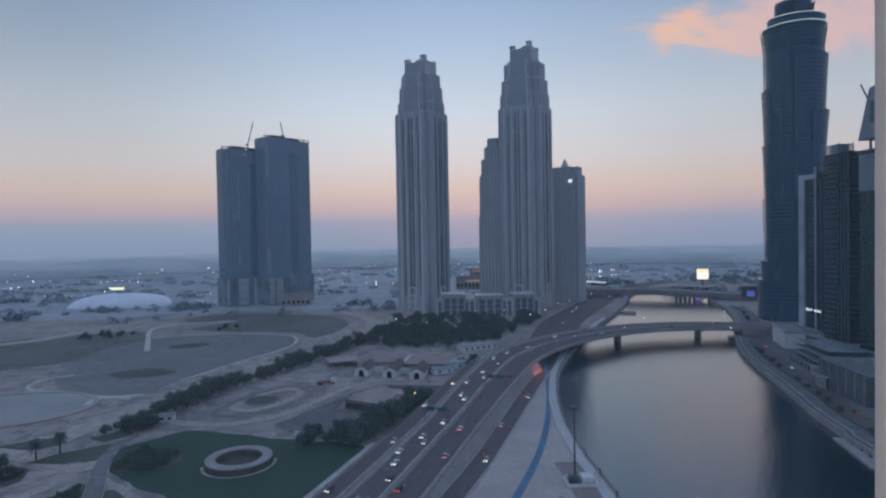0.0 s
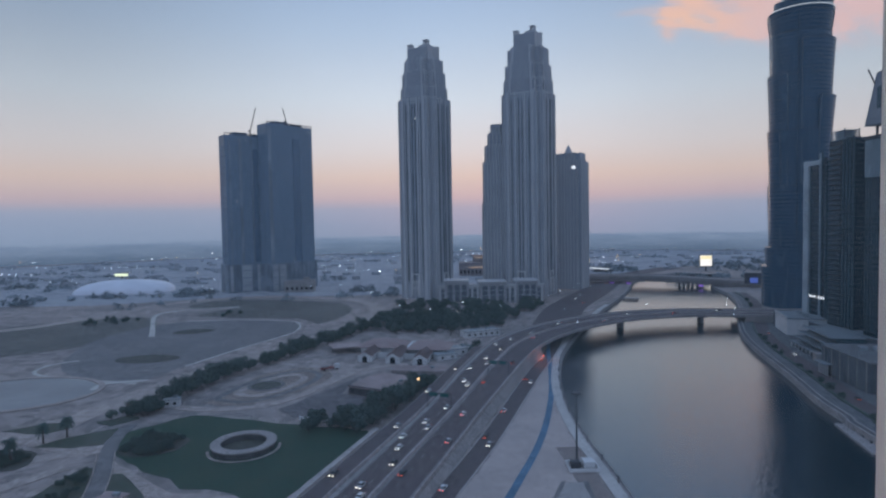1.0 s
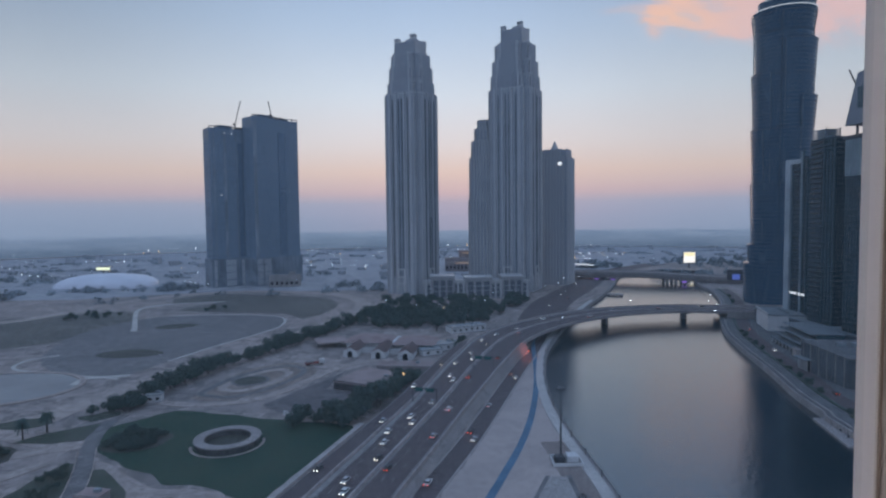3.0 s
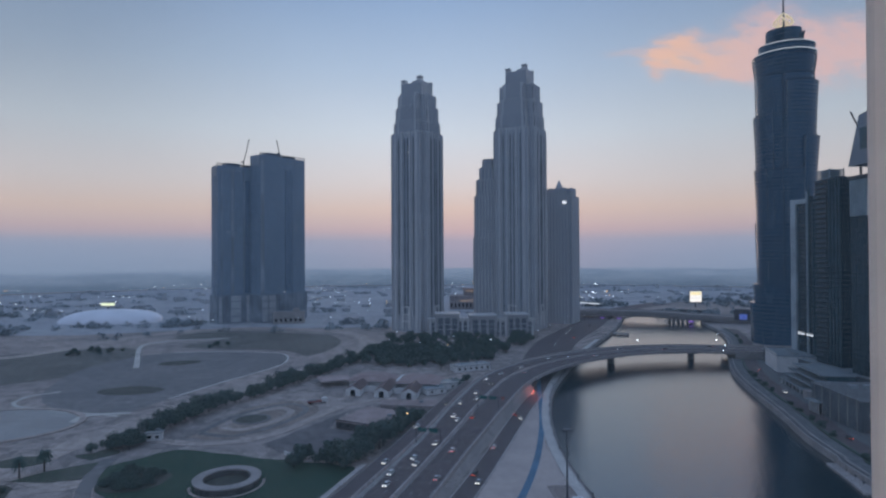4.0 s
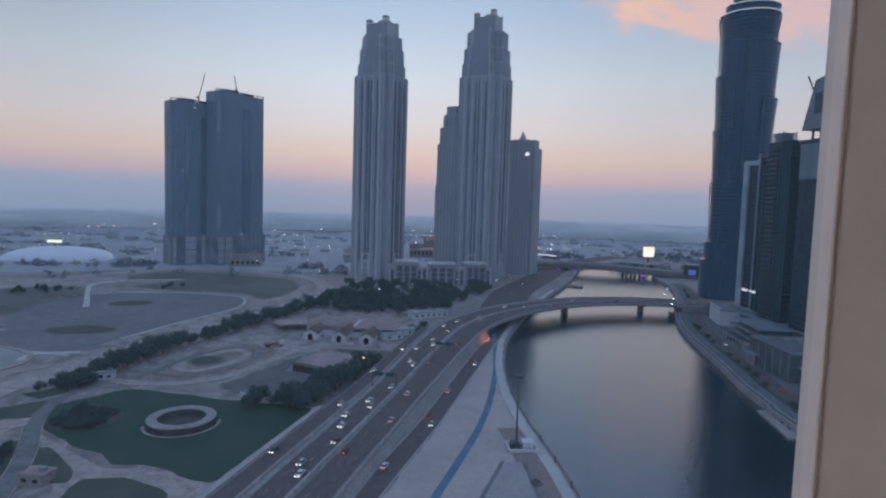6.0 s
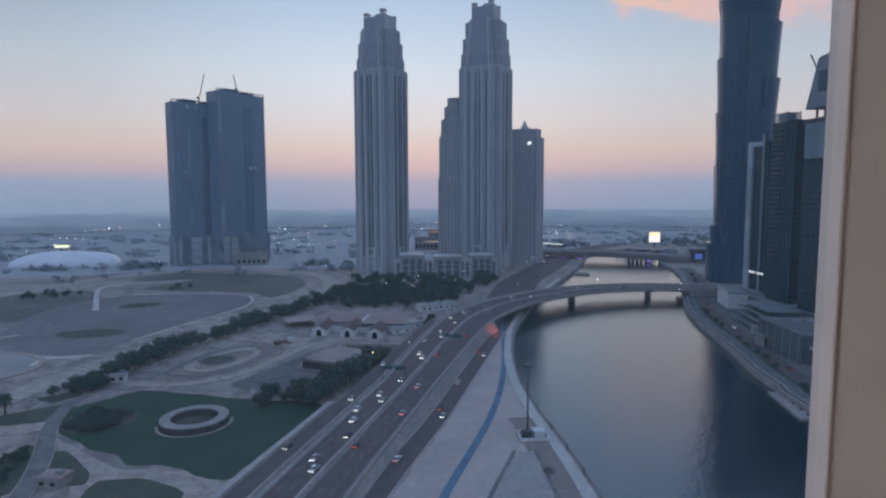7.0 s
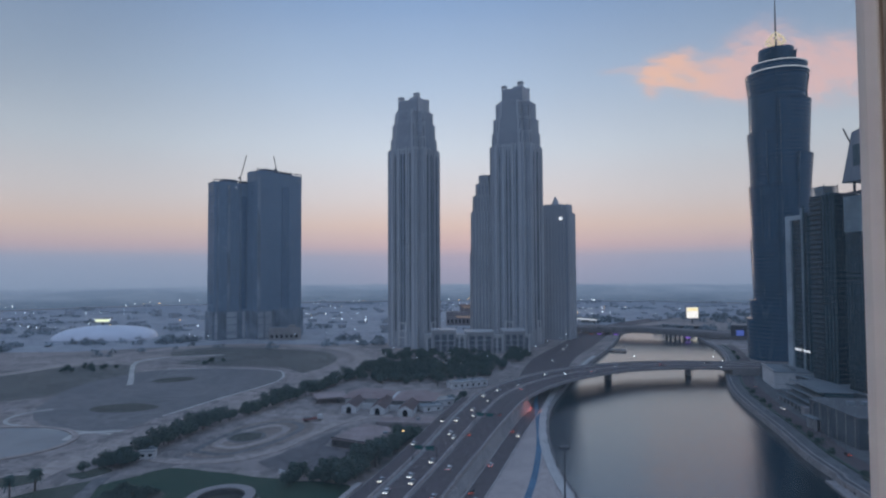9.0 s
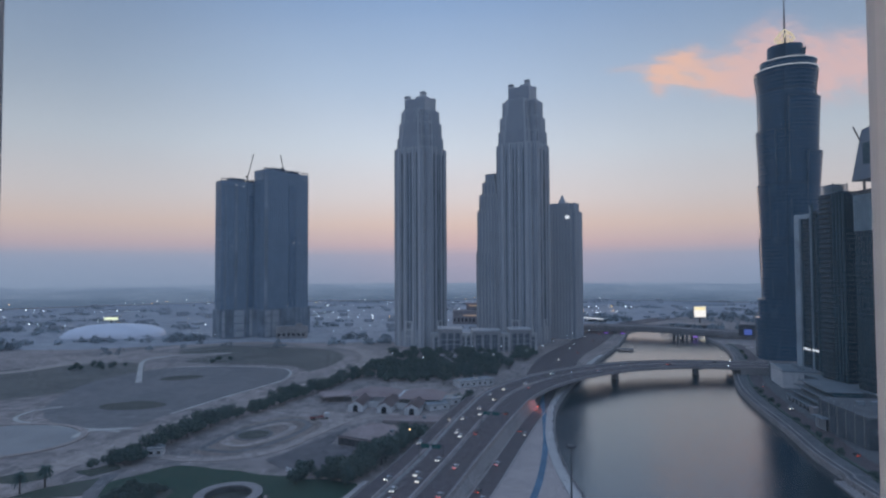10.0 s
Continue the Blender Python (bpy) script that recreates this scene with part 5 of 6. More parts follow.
# ---- farm court and small buildings ----
def gable_block(parent, x, y, w, d, h, rise, turn, name="gable_house"):
    m = pose(x, y, 0, 0, 0, turn)
    bm = box(bmesh.new(), 0, 0, 0, w, d, h)
    g = [bm.verts.new(v_) for v_ in ((-w / 2, -d / 2, h), (w / 2, -d / 2, h), (0, -d / 2, h + rise))]
    bm.faces.new(g)
    bmesh.ops.transform(bm, verts=bm.verts, matrix=m)
    part("wall", bm, WHITEWALL, parent, "white rendered gable wall")
    bm = bmesh.new()
    for s in (-1, 1):
        q = [bm.verts.new(v_) for v_ in ((0, -d / 2 - 0.4, h + rise), (0, d / 2, h + rise), (s * (w / 2 + 0.5), d / 2, h - 0.3), (s * (w / 2 + 0.5), -d / 2 - 0.4, h - 0.3))]
        bm.faces.new(q)
    bmesh.ops.solidify(bm, geom=bm.faces[:], thickness=0.35)
    bmesh.ops.transform(bm, verts=bm.verts, matrix=m)
    part("roof", bm, ROOF, parent, "low reddish pitched roof")
    bm = bmesh.new()
    box(bm, 0, -d / 2 - 0.1, 0, w * 0.34, 0.4, h * 0.62)
    tube_ = bmesh.ops.create_cone(bm, cap_ends=True, segments=16, radius1=w * 0.17, radius2=w * 0.17, depth=0.4, matrix=pose(0, -d / 2 - 0.1, h * 0.62, 90))
    bmesh.ops.transform(bm, verts=bm.verts, matrix=m)
    part("arched_doorway", bm, DARK, parent, "dark arched doorway")


def farm_court():
    t = thing("stable_court", -38, 398, 0, "white stable court with three arched gables and low roofs", "stable")
    for x, y in ((-17, 2), (2, -3), (20, -8)):
        gable_block(t, x, y, 9.5, 30, 4.2, 2.6, -8)
    for ox, oy, w_, d_ in ((-9, 20, 34, 24), (24, 12, 30, 26)):
        bm = prism(bmesh.new(), [(-w_ / 2, -d_ / 2), (w_ / 2, -d_ / 2), (w_ / 2, d_ / 2), (-w_ / 2, d_ / 2)], 4.8, 8.6, 0.35)
        bmesh.ops.transform(bm, verts=bm.verts, matrix=pose(ox, oy, 0, 0, 0, -8))
        part("hip_roof", bm, ROOF, t, "broad weathered hipped roof")
    part("rear_wall", box(bmesh.new(), 5, 20, 0, 58, 22, 4.8, -8), WHITEWALL, t)
    part("link_wall", box(bmesh.new(), 1, -4, 0, 40, 1.0, 3.6, -15), WHITEWALL, t)
    part("shade_roof", box(bmesh.new(), -38, 24, 4.0, 22, 20, 0.4, 20), FLATROOF, t, "pale shade roof")
    for ox, oy in ((-46, 18), (-31, 17), (-45, 31), (-31, 31)):
        piece("post", STEEL, t, ox, oy, 0, 0.4, 0.4, 4)


farm_court()


def low_block(name, x, y, w, d, h, turn, label, roof=FLATROOF, wall=WHITEWALL):
    t = thing(name, x, y, 0, label, "building", turn=turn)
    part("wall", box(bmesh.new(), 0, 0, 0, w, d, h), wall, t)
    top = part("roof", box(bmesh.new(), 0, 0, h, w + 0.8, d + 0.8, 0.5, 0, 0.1), roof, t)
    part("parapet", box(bmesh.new(), 0, -d / 2 - 0.1, h + 0.5, w + 0.6, 0.3, 0.5), wall, t)
    k = max(2, int(w / 5))
    for i in range(k):
        piece("window", DARK, t, -w / 2 + w * (i + 0.5) / k, -d / 2 - 0.05, h * 0.35, 1.6, 0.3, h * 0.35)
    part("roof_unit", box(bmesh.new(), w * 0.2, d * 0.1, h + 0.5, 2.2, 1.6, 1.2, 0, 0.1), PALEMETAL, top)
    return t


# shed wall coloured dark to paint in the shadow on its front
low_block("stable_shed", -34.6, 320, 31, 31, 4.0, -27, "long low shed with a pinkish flat roof", FLATROOF, mat("shed_shade_wall", (0.10, 0.09, 0.09), vary=0.15))
low_block("stable_annex", -18, 350, 33, 14, 3.6, -6, "low annex with a weathered pinkish roof", FLATROOF, CONCRETE)
low_block("yard_block", 6, 408, 18, 12, 4, 24, "small pale service block by the road", PALEMETAL)
low_block("yard_block", -4, 392, 14, 9, 3.4, 24, "small pale service block by the road", PALEMETAL)
low_block("roadside_block", 24, 470, 30, 12, 4.5, 24, "low pale roadside building", PALEMETAL)
low_block("garden_hut", -143.5, 297, 7, 5, 3.6, 10, "small white hut at the lawn's corner", PALEMETAL)
low_block("palm_hut", -113, 189, 8, 6, 3.0, -12, "small hut with a pinkish roof among the scrub", FLATROOF, CONCRETE)
low_block("garden_pavilion", 20, 590, 46, 16, 6, -5, "low flat-roofed pavilion among the trees", FLATROOF)


def flat_trailer():
    t = thing("flat_trailer", -78, 366, 0, "red and white flat trailer parked in the sandy yard", "trailer", turn=24)
    part("bed", box(bmesh.new(), 0, 0, 1.0, 8.5, 2.8, 0.9, 0, 0.1), mat("faded_red_paint", (0.30, 0.10, 0.09), vary=0.2, grain=0.8), t)
    part("cab", box(bmesh.new(), 6.2, 0, 0.6, 3.0, 2.7, 2.9, 0, 0.25), WHITEWALL, t, "white rounded cab")
    part("load", box(bmesh.new(), -1.4, 0, 1.9, 4.6, 2.3, 1.0, 0, 0.1), CONCRETE, t)
    for ox in (-3.2, -1.9, 5.8):
        for oy in (-1.3, 1.3):
            bm = bmesh.new()
            bmesh.ops.create_cone(bm, cap_ends=True, segments=12, radius1=0.55, radius2=0.55, depth=0.35, matrix=pose(ox, oy, 0.55, 90))
            part("wheel", bm, TYRE, t)


flat_trailer()
# wall tone darkened to paint in the shade inside the ring
DARKWALL = mat("shade_toned_wall", (0.13, 0.125, 0.125), vary=0.2, coarse=0.3)


def ring_house():
    t = thing("ring_building", -86, 238, 0, "round grey concrete ring building open in the middle", "building")
    for name, r0, r1, z0, z1, m in (("wall", 9.6, 12.4, 0, 2.5, DARKWALL), ("roof_ring", 9.2, 13.2, 2.5, 3.0, CONCRETE)):
        bm = bmesh.new()
        n = 48
        loops = []
        for r, z in ((r0, z0), (r1, z0), (r1, z1), (r0, z1)):
            loops.append([bm.verts.new((r * math.cos(2 * math.pi * i / n), r * math.sin(2 * math.pi * i / n), z)) for i in range(n)])
        for k in range(4):
            a, b = loops[k], loops[(k + 1) % 4]
            for i in range(n):
                bm.faces.new((a[i], a[(i + 1) % n], b[(i + 1) % n], b[i]))
        bmesh.ops.recalc_face_normals(bm, faces=bm.faces)
        part(name, bm, m, t)
    for k in range(24):
        a = 2 * math.pi * k / 24
        piece("post", DARKWALL, t, 12.5 * math.cos(a), 12.9 * math.sin(a), 0, 0.4, 0.4, 2.5, math.degrees(a))
    # dark scrub tone stands in for the shade in the court
    part("court", tube(bmesh.new(), 0, 0, 0.02, 9.3, 0.2, n=48), SCRUB, t, "inner court, coloured dark for its shade")
    part("foot_path", sweep(bmesh.new(), np.array([(14.2 * math.cos(a), 14.2 * math.sin(a), 0.2) for a in np.linspace(-2.9, 0.4, 30)]), [(-0.6, 0), (0.6, 0), (0.6, -0.2), (-0.6, -0.2)]), PALE, t, "pale foot path round the wall")


ring_house()
t = thing("garden_wall", -64, 271, 0, "low white garden wall beside the lawn", "wall", turn=-14)
part("wall", box(bmesh.new(), 0, 0, 0, 17, 0.5, 1.3, 0, 0.05), WHITEWALL, t)
for k in range(5):
    piece("pier", WHITEWALL, t, -8 + 4 * k, 0, 0, 0.8, 0.8, 1.7)


# ---- quay fittings ----
def light_mast():
    t = thing("light_mast", 47, 219, 0, "tall floodlight mast on a white plinth by the promenade", "lamp mast")
    part("pole", tube(bmesh.new(), 0, 0, 0, 0.42, 27, 0.22, 12), STEEL, t)
    head = part("head_frame", tube(bmesh.new(), 0, 0, 26.4, 1.5, 0.5, n=12), STEEL, t)
    for k in range(8):
        a = 2 * math.pi * k / 8
        part("floodlight", box(bmesh.new(), 1.7 * math.cos(a), 1.7 * math.sin(a), 26.0, 0.7, 0.5, 0.8, math.degrees(a), 0.05), STEEL, head)
    part("base_plate", tube(bmesh.new(), 0, 0, 0, 0.9, 0.5), STEEL, t)


light_mast()
t = thing("plant_box", 48.0, 215.0, 0, "white walled equipment enclosure beside the mast", "equipment box")
part("plinth", box(bmesh.new(), 0, -1, 0, 11, 9, 0.35), PAVING, t)
for x, y, w, d in ((0, -5.2, 11, 0.4), (0, 3.2, 11, 0.4), (-5.3, -1, 0.4, 8.0), (5.3, -1, 0.4, 8.0)):
    part("low_wall", box(bmesh.new(), x, y, 0.35, w, d, 1.1, 0, 0.05), WHITEWALL, t, "low white wall")
part("cabinet", box(bmesh.new(), 2.4, 0.2, 0.35, 4.2, 4.6, 2.4, 0, 0.15), WHITEWALL, t)
part("generator", box(bmesh.new(), -2.4, -0.6, 0.35, 3.6, 3.0, 2.1, 0, 0.15), STEEL, t, "dark generator")
part("generator_lid", box(bmesh.new(), -2.4, -0.6, 2.45, 3.2, 2.6, 0.2, 0, 0.05), STEEL, t)


def bollard(x, y):
    t = thing("bollard", x, y, 0.3, "short dark post light on the promenade edge", "bollard", "promenade bollards")
    part("post", tube(bmesh.new(), 0, 0, 0, 0.22, 2.2, 0.18, 8), STEEL, t)
    part("cap", tube(bmesh.new(), 0, 0, 2.2, 0.5, 0.45, 0.3, 8), STEEL, t)


EDGE = beside(PROM[(PROM[:, 1] > 150) & (PROM[:, 1] < 420)], -1.3)
run = np.concatenate([[0], np.cumsum(np.hypot(np.diff(EDGE[:, 0]), np.diff(EDGE[:, 1])))])
for d in np.arange(4.0, run[-1], 19.0):
    bollard(float(np.interp(d, run, EDGE[:, 0])), float(np.interp(d, run, EDGE[:, 1])))
t = thing("rubble_heap", 47, 186, 0, "small dark heap of debris on the dirt strip", "rubble")
bm = bmesh.new()
for k in range(9):
    box(bm, 1.3 * math.cos(k * 2.4) * (k % 3) * 0.7, 1.3 * math.sin(k * 2.4) * (k % 3) * 0.7, 0, 1.3, 1.0, 1.5 - 0.4 * (k % 3), 37 * k, 0.1)
part("heap", bm, FIELD, t)
tagged(part("dirt_strip", sweep(bmesh.new(), beside(PROM[(PROM[:, 1] > 110) & (PROM[:, 1] < 245)], -10.5), [(-4.6, 0.1), (4.6, 0.1), (4.6, -0.3), (-4.6, -0.3)]), mat("brown_dirt_strip", patch=0.45, color=(0.30, 0.24, 0.22), vary=0.2, coarse=0.08, grain=0.4, second=(0.38, 0.32, 0.29))), "brown dirt strip beside the promenade", "ground", kind="structure")
sheet("paved_pad", [[(20, 150), (26, 170), (40, 203), (46, 203), (45, 150)]], mat("grey_pad", (0.45, 0.41, 0.385), vary=0.15, coarse=0.1, patch=0.3, second=(0.38, 0.345, 0.33)), 0.13, "pale surfaced pad beside the mast", "pavement")
for line in ([(18, 150), (25, 170), (39, 203)], [(46.4, 203), (46, 180), (45.4, 150)]):
    ribbon("pad_edge_track", line, 0.8, FIELD, 0.17, "dark worn wheel track along the pad", "track")


def railing(line, label):
    t = thing("railing", 0, 0, 0, label, "railing", "canal railings")
    for k in range(0, len(line)):
        piece("post", STEEL, t, line[k, 0], line[k, 1], 0.3, 0.12, 0.12, 1.1)
    for z in (0.85, 1.4):
        q = line.copy()
        q[:, 2] = z
        part("rail", sweep(bmesh.new(), q, [(-0.05, 0.05), (0.05, 0.05), (0.05, -0.05), (-0.05, -0.05)]), STEEL, t)


bank3 = np.c_[smooth(LEFT_BANK[(LEFT_BANK[:, 1] > 120) & (LEFT_BANK[:, 1] < 440)], 3.5), ]
railing(beside(np.c_[bank3, np.zeros(len(bank3))], -0.6), "dark steel railing along the canal promenade")
bank4 = smooth(RIGHT_BANK[(RIGHT_BANK[:, 1] > 200) & (RIGHT_BANK[:, 1] < 520)], 3.5)
railing(beside(np.c_[bank4, np.zeros(len(bank4))], 0.9), "dark steel railing along the opposite quay")
# quay landing stage on the right bank
t = thing("landing_stage", 174, 246, -3, "low grey landing stage at the opposite quay", "landing stage")
part("deck", box(bmesh.new(), -2, 0, 0, 6, 34, 1.0, -12, 0.1), CONCRETE, t)
for k in range(5):
    piece("pile", STEEL, t, -3.5 + 1.5 * k, -14 + 7 * k, -3, 0.6, 0.6, 5)


def street_lamp(x, y, z, warm, label, h=9.0):
    t = thing("street_lamp", x, y, z, label, "street lamp", "street lamps")
    part("pole", tube(bmesh.new(), 0, 0, 0, 0.13, h, 0.07, 8), STEEL, t)
    arm = part("arm", rod(bmesh.new(), (0, 0, h), (1.4, 0, h + 0.2), 0.06), STEEL, t)
    bm = bmesh.new()
    bmesh.ops.create_icosphere(bm, subdivisions=1, radius=0.32, matrix=pose(1.4, 0, h - 0.1))
    part("lamp_head", bm, WARM if warm else COOL, arm)


for x, y, w in ((-19, 309, 1), (6, 540, 1), (-37, 606, 0), (-20, 560, 0), (12, 600, 0), (62, 640, 0), (-48, 640, 0), (-330, 790, 0), (-316, 770, 0), (-298, 770, 0), (-345, 810, 0), (-190, 790, 0), (-150, 800, 0), (-128, 820, 0), (-118, 840, 0), (240, 500, 0), (262, 560, 0), (282, 600, 0), (-52, 590, 0), (30, 632, 0), (48, 575, 0), (84, 600, 0), (106, 640, 0), (128, 690, 0), (150, 720, 0), (168, 770, 0), (196, 800, 0), (-95, 700, 0), (-60, 735, 0)):
    street_lamp(x, y, 0, w, "street lamp with a glowing orange head" if w else "street lamp with a glowing white head")
for x, y, z in ((247, 512, 6.0), (96, 448, 7.6), (180, 541, 6.7)):
    street_lamp(x, y, z, 0, "street lamp with a glowing white head", 6.0)


# lamp added as a source for the red glow; itself unseen
t = thing("warning_lamp", 61.0, 384.4, 0, "red lamp added as the source of the underpass glow", "warning lamp")
part("post", tube(bmesh.new(), 0, 0, 0, 0.1, 2.4, n=8), STEEL, t)
part("lens", tube(bmesh.new(), 0, 0, 2.4, 0.3, 0.5, n=10), glow_material("red_lens_glow", (1.0, 0.2, 0.1), 3.0), t, "red lens")
# point light added to cast the red glow on wall and road
red = new("underpass_glow", bpy.data.lights.new("underpass_glow", "POINT"))
red.data.energy, red.data.color, red.data.shadow_soft_size = 800.0, (1.0, 0.22, 0.12), 0.4
red.location = (61.0, 383.0, 3.4)


def gantry(i, off):
    x, y, z = beside(MAIN, off)[i]
    g = MAIN[i + 1] - MAIN[i - 1]
    a = math.degrees(math.atan2(g[1], g[0])) - 90
    t = thing("sign_gantry", x, y, z, "road sign gantry with green panels", "sign gantry", "sign gantries", turn=a)
    for o in (-5.9, 5.9):
        piece("post", STEEL, t, o, 0, 0, 0.35, 0.35, 7.0)
    piece("beam", STEEL, t, 0, 0, 6.6, 12, 0.4, 0.5)
    for o in (-2.8, 2.6):
        piece("panel", mat("green_sign_face", (0.02, 0.11, 0.10), rough=0.5, vary=0.05), t, o, -0.4, 5.4, 4.2, 0.15, 1.9)


gantry(int(np.argmin(abs(MAIN[:, 1] - 268))), -6.9)
gantry(int(np.argmin(abs(MAIN[:, 1] - 330))), 7.6)


# ---- cars ----
def make_car(paint, label):
    t = thing("car", 0, -300, 0, label, "car", "cars on the road")
    bm = box(bmesh.new(), 0, 0, 0.32, 1.85, 4.6, 0.62, 0, 0.14)
    part("body", bm, paint, t)
    bm = prism(bmesh.new(), [(-0.85, -1.5), (0.85, -1.5), (0.85, 1.0), (-0.85, 1.0)], 0.92, 1.48, 0.8)
    part("cabin", bm, CARGLASS, t, "dark glazed cabin")
    part("roof", box(bmesh.new(), 0, -0.2, 1.46, 1.35, 1.9, 0.06, 0, 0.02), paint, t)
    for sx in (-0.85, 0.85):
        for sy in (-1.45, 1.45):
            bm = bmesh.new()
            bmesh.ops.create_cone(bm, cap_ends=True, segments=14, radius1=0.34, radius2=0.34, depth=0.24, matrix=pose(sx, sy, 0.34, 0, 90))
            wheel = part("wheel", bm, TYRE, t)
            bm = bmesh.new()
            bmesh.ops.create_cone(bm, cap_ends=True, segments=10, radius1=0.2, radius2=0.2, depth=0.27, matrix=pose(sx, sy, 0.34, 0, 90))
            part("rim", bm, PALEMETAL, wheel)
    for sx in (-0.62, 0.62):
        part("headlight", box(bmesh.new(), sx, 2.31, 0.55, 0.42, 0.12, 0.24), HEAD, t, "lit headlight")
        part("tail_light", box(bmesh.new(), sx, -2.31, 0.62, 0.38, 0.1, 0.2), TAIL, t, "lit red tail light")
    return t


CARS = [make_car(p, n) for p, n in zip(PAINTS, ("white saloon car with lights on", "silver saloon car with lights on", "black saloon car with lights on", "maroon saloon car with lights on"))]


def park(line, s, off, back, kind):
    """Sets a car at a share s of a lane line."""
    q = beside(line, off)
    i = min(max(1, int(s * (len(q) - 1))), len(q) - 2)
    g = q[i + 1] - q[i - 1]
    a = math.degrees(math.atan2(g[1], g[0])) - 90 + (180 if back else 0)
    pitch = math.degrees(math.atan2(g[2], math.hypot(g[0], g[1]))) * (-1 if back else 1)
    return copy_thing(CARS[kind], pose(q[i, 0], q[i, 1], q[i, 2] + 0.05, 0, 0, a) @ pose(0, 0, 0, pitch))


rng = random.Random(7)
for k, (s, off) in enumerate([(0.145, -3.2), (0.155, -6.4), (0.18, -3.0), (0.20, -6.6), (0.215, -9.4), (0.235, -3.2), (0.245, -6.4), (0.28, -3.2), (0.30, -9.4), (0.33, -3.2), (0.345, -6.8), (0.38, -10.5), (0.40, -3.4), (0.42, -7.4), (0.45, -4), (0.47, -11), (0.50, -8), (0.54, -4), (0.60, -9), (0.72, -5), (0.85, -9)]):
    park(MAIN, s, off, True, (0, 1, 2, 0, 0, 1)[k % 6])
for k, (s, off) in enumerate([(0.17, 3.4), (0.22, 10.0), (0.27, 6.8), (0.34, 3.6), (0.41, 11), (0.52, 5), (0.66, 9), (0.78, 5)]):
    park(MAIN, s, off, False, (2, 1, 0, 3)[k % 4])
for k, (s, off) in enumerate([(0.09, -1.9), (0.125, 1.9), (0.135, -1.9), (0.165, -1.9), (0.215, 1.9), (0.22, -1.9), (0.27, -1.9), (0.47, -6), (0.52, 4), (0.55, -12), (0.58, -16), (0.62, 0), (0.66, -18), (0.71, -8)]):
    park(LOWER, s, off, k in (1, 4, 7, 9, 10, 12), (0, 1, 2)[k % 3])
for k, (s, off) in enumerate([(0.16, -1.6), (0.22, 1.6), (0.35, -1.6), (0.5, 1.6), (0.66, -1.6), (0.8, 1.6)]):
    park(SLIP, s, off, True, (1, 0, 2)[k % 3])
RBR = beside(RB, 17)
RBR[:, 2] = 0.12
for k, (s, off) in enumerate([(0.3, -2), (0.36, 2), (0.5, 2), (0.62, 2)]):
    park(RBR, s, off, k % 2 == 0, (1, 2, 0)[k % 3])
for c in CARS:
    for o in (*c.children_recursive, c):
        bpy.data.objects.remove(o)


# ---- trees ----
def make_tree(seed, h, r, leaf, label, name="tree"):
    rnd = random.Random(seed)
    t = thing(name, 0, -300, 0, label, "tree", "trees of the riding ground")
    bm = tube(bmesh.new(), 0, 0, 0, 0.28, h * 0.5, 0.14, 7)
    for k in range(6):
        a = 2 * math.pi * k / 6 + rnd.random()
        rod(bm, (0, 0, h * (0.3 + 0.03 * k)), (r * 0.6 * math.cos(a), r * 0.6 * math.sin(a), h * (0.55 + 0.06 * k)), 0.08, 5)
    part("trunk", bm, BARK, t, "thin branching trunk")
    verts, faces = [], []
    lumps = [(rnd.uniform(-0.6, 0.6) * r, rnd.uniform(-0.6, 0.6) * r, h * rnd.uniform(0.38, 0.85), r * rnd.uniform(0.35, 0.6)) for _ in range(9)]
    for _ in range(900):
        x, y, z, q = rnd.choice(lumps)
        d = Vector((rnd.gauss(0, 1), rnd.gauss(0, 1), rnd.gauss(0, 0.8))).normalized() * q * rnd.uniform(0.6, 1.08)
        p = Vector((x, y, z)) + d
        p.z = max(p.z, h * 0.14)
        u_ = Vector((rnd.gauss(0, 1), rnd.gauss(0, 1), rnd.gauss(0, 1))).normalized() * rnd.uniform(0.3, 0.6)
        w_ = u_.cross(d + Vector((0.1, 0.2, 0.3))).normalized() * rnd.uniform(0.25, 0.5)
        n = len(verts)
        verts += [p - u_, p + w_, p + u_, p - w_]
        faces.append((n, n + 1, n + 2, n + 3))
    me = bpy.data.meshes.new("crown")
    me.from_pydata(verts, [], faces)
    me.materials.append(leaf)
    new("crown", me).parent = t
    return t


def make_palm(seed):
    rnd = random.Random(seed)
    t = thing("palm_tree", 0, -300, 0, "date palm with drooping dark fronds on sandy ground", "palm tree", "palms")
    part("trunk", tube(bmesh.new(), 0, 0, 0, 0.35, 7.5, 0.26, 9), BARK, t)
    bm = bmesh.new()
    for k in range(64):
        a, up = rnd.uniform(0, 2 * math.pi), rnd.uniform(-1.0, 1.3)
        prev = None
        for s in range(6):
            q = s / 5
            d = 2.9 * q
            z = 7.4 + 2.2 * up * q - 2.6 * q * q
            w = 0.55 * (1 - q) + 0.08
            c, sn = math.cos(a), math.sin(a)
            pair = [bm.verts.new((d * c - w * sn, d * sn + w * c, z - 0.15)), bm.verts.new((d * c + w * sn, d * sn - w * c, z - 0.15))]
            if prev:
                bm.faces.new((prev[0], prev[1], pair[1], pair[0]))
            prev = pair
    part("crown", bm, LEAF[1], t, "arching fronds")
    return t


TREES = [make_tree(1, 8.5, 5.0, LEAF[0], "bushy olive-green tree of the riding ground"), make_tree(2, 7.0, 4.6, LEAF[1], "low dark bushy tree of the riding ground"),
         make_tree(3, 10.5, 5.4, LEAF[1], "tall dark bushy tree of the riding ground"), make_tree(4, 5.5, 4.0, LEAF[0], "small rounded shrub-like tree")]
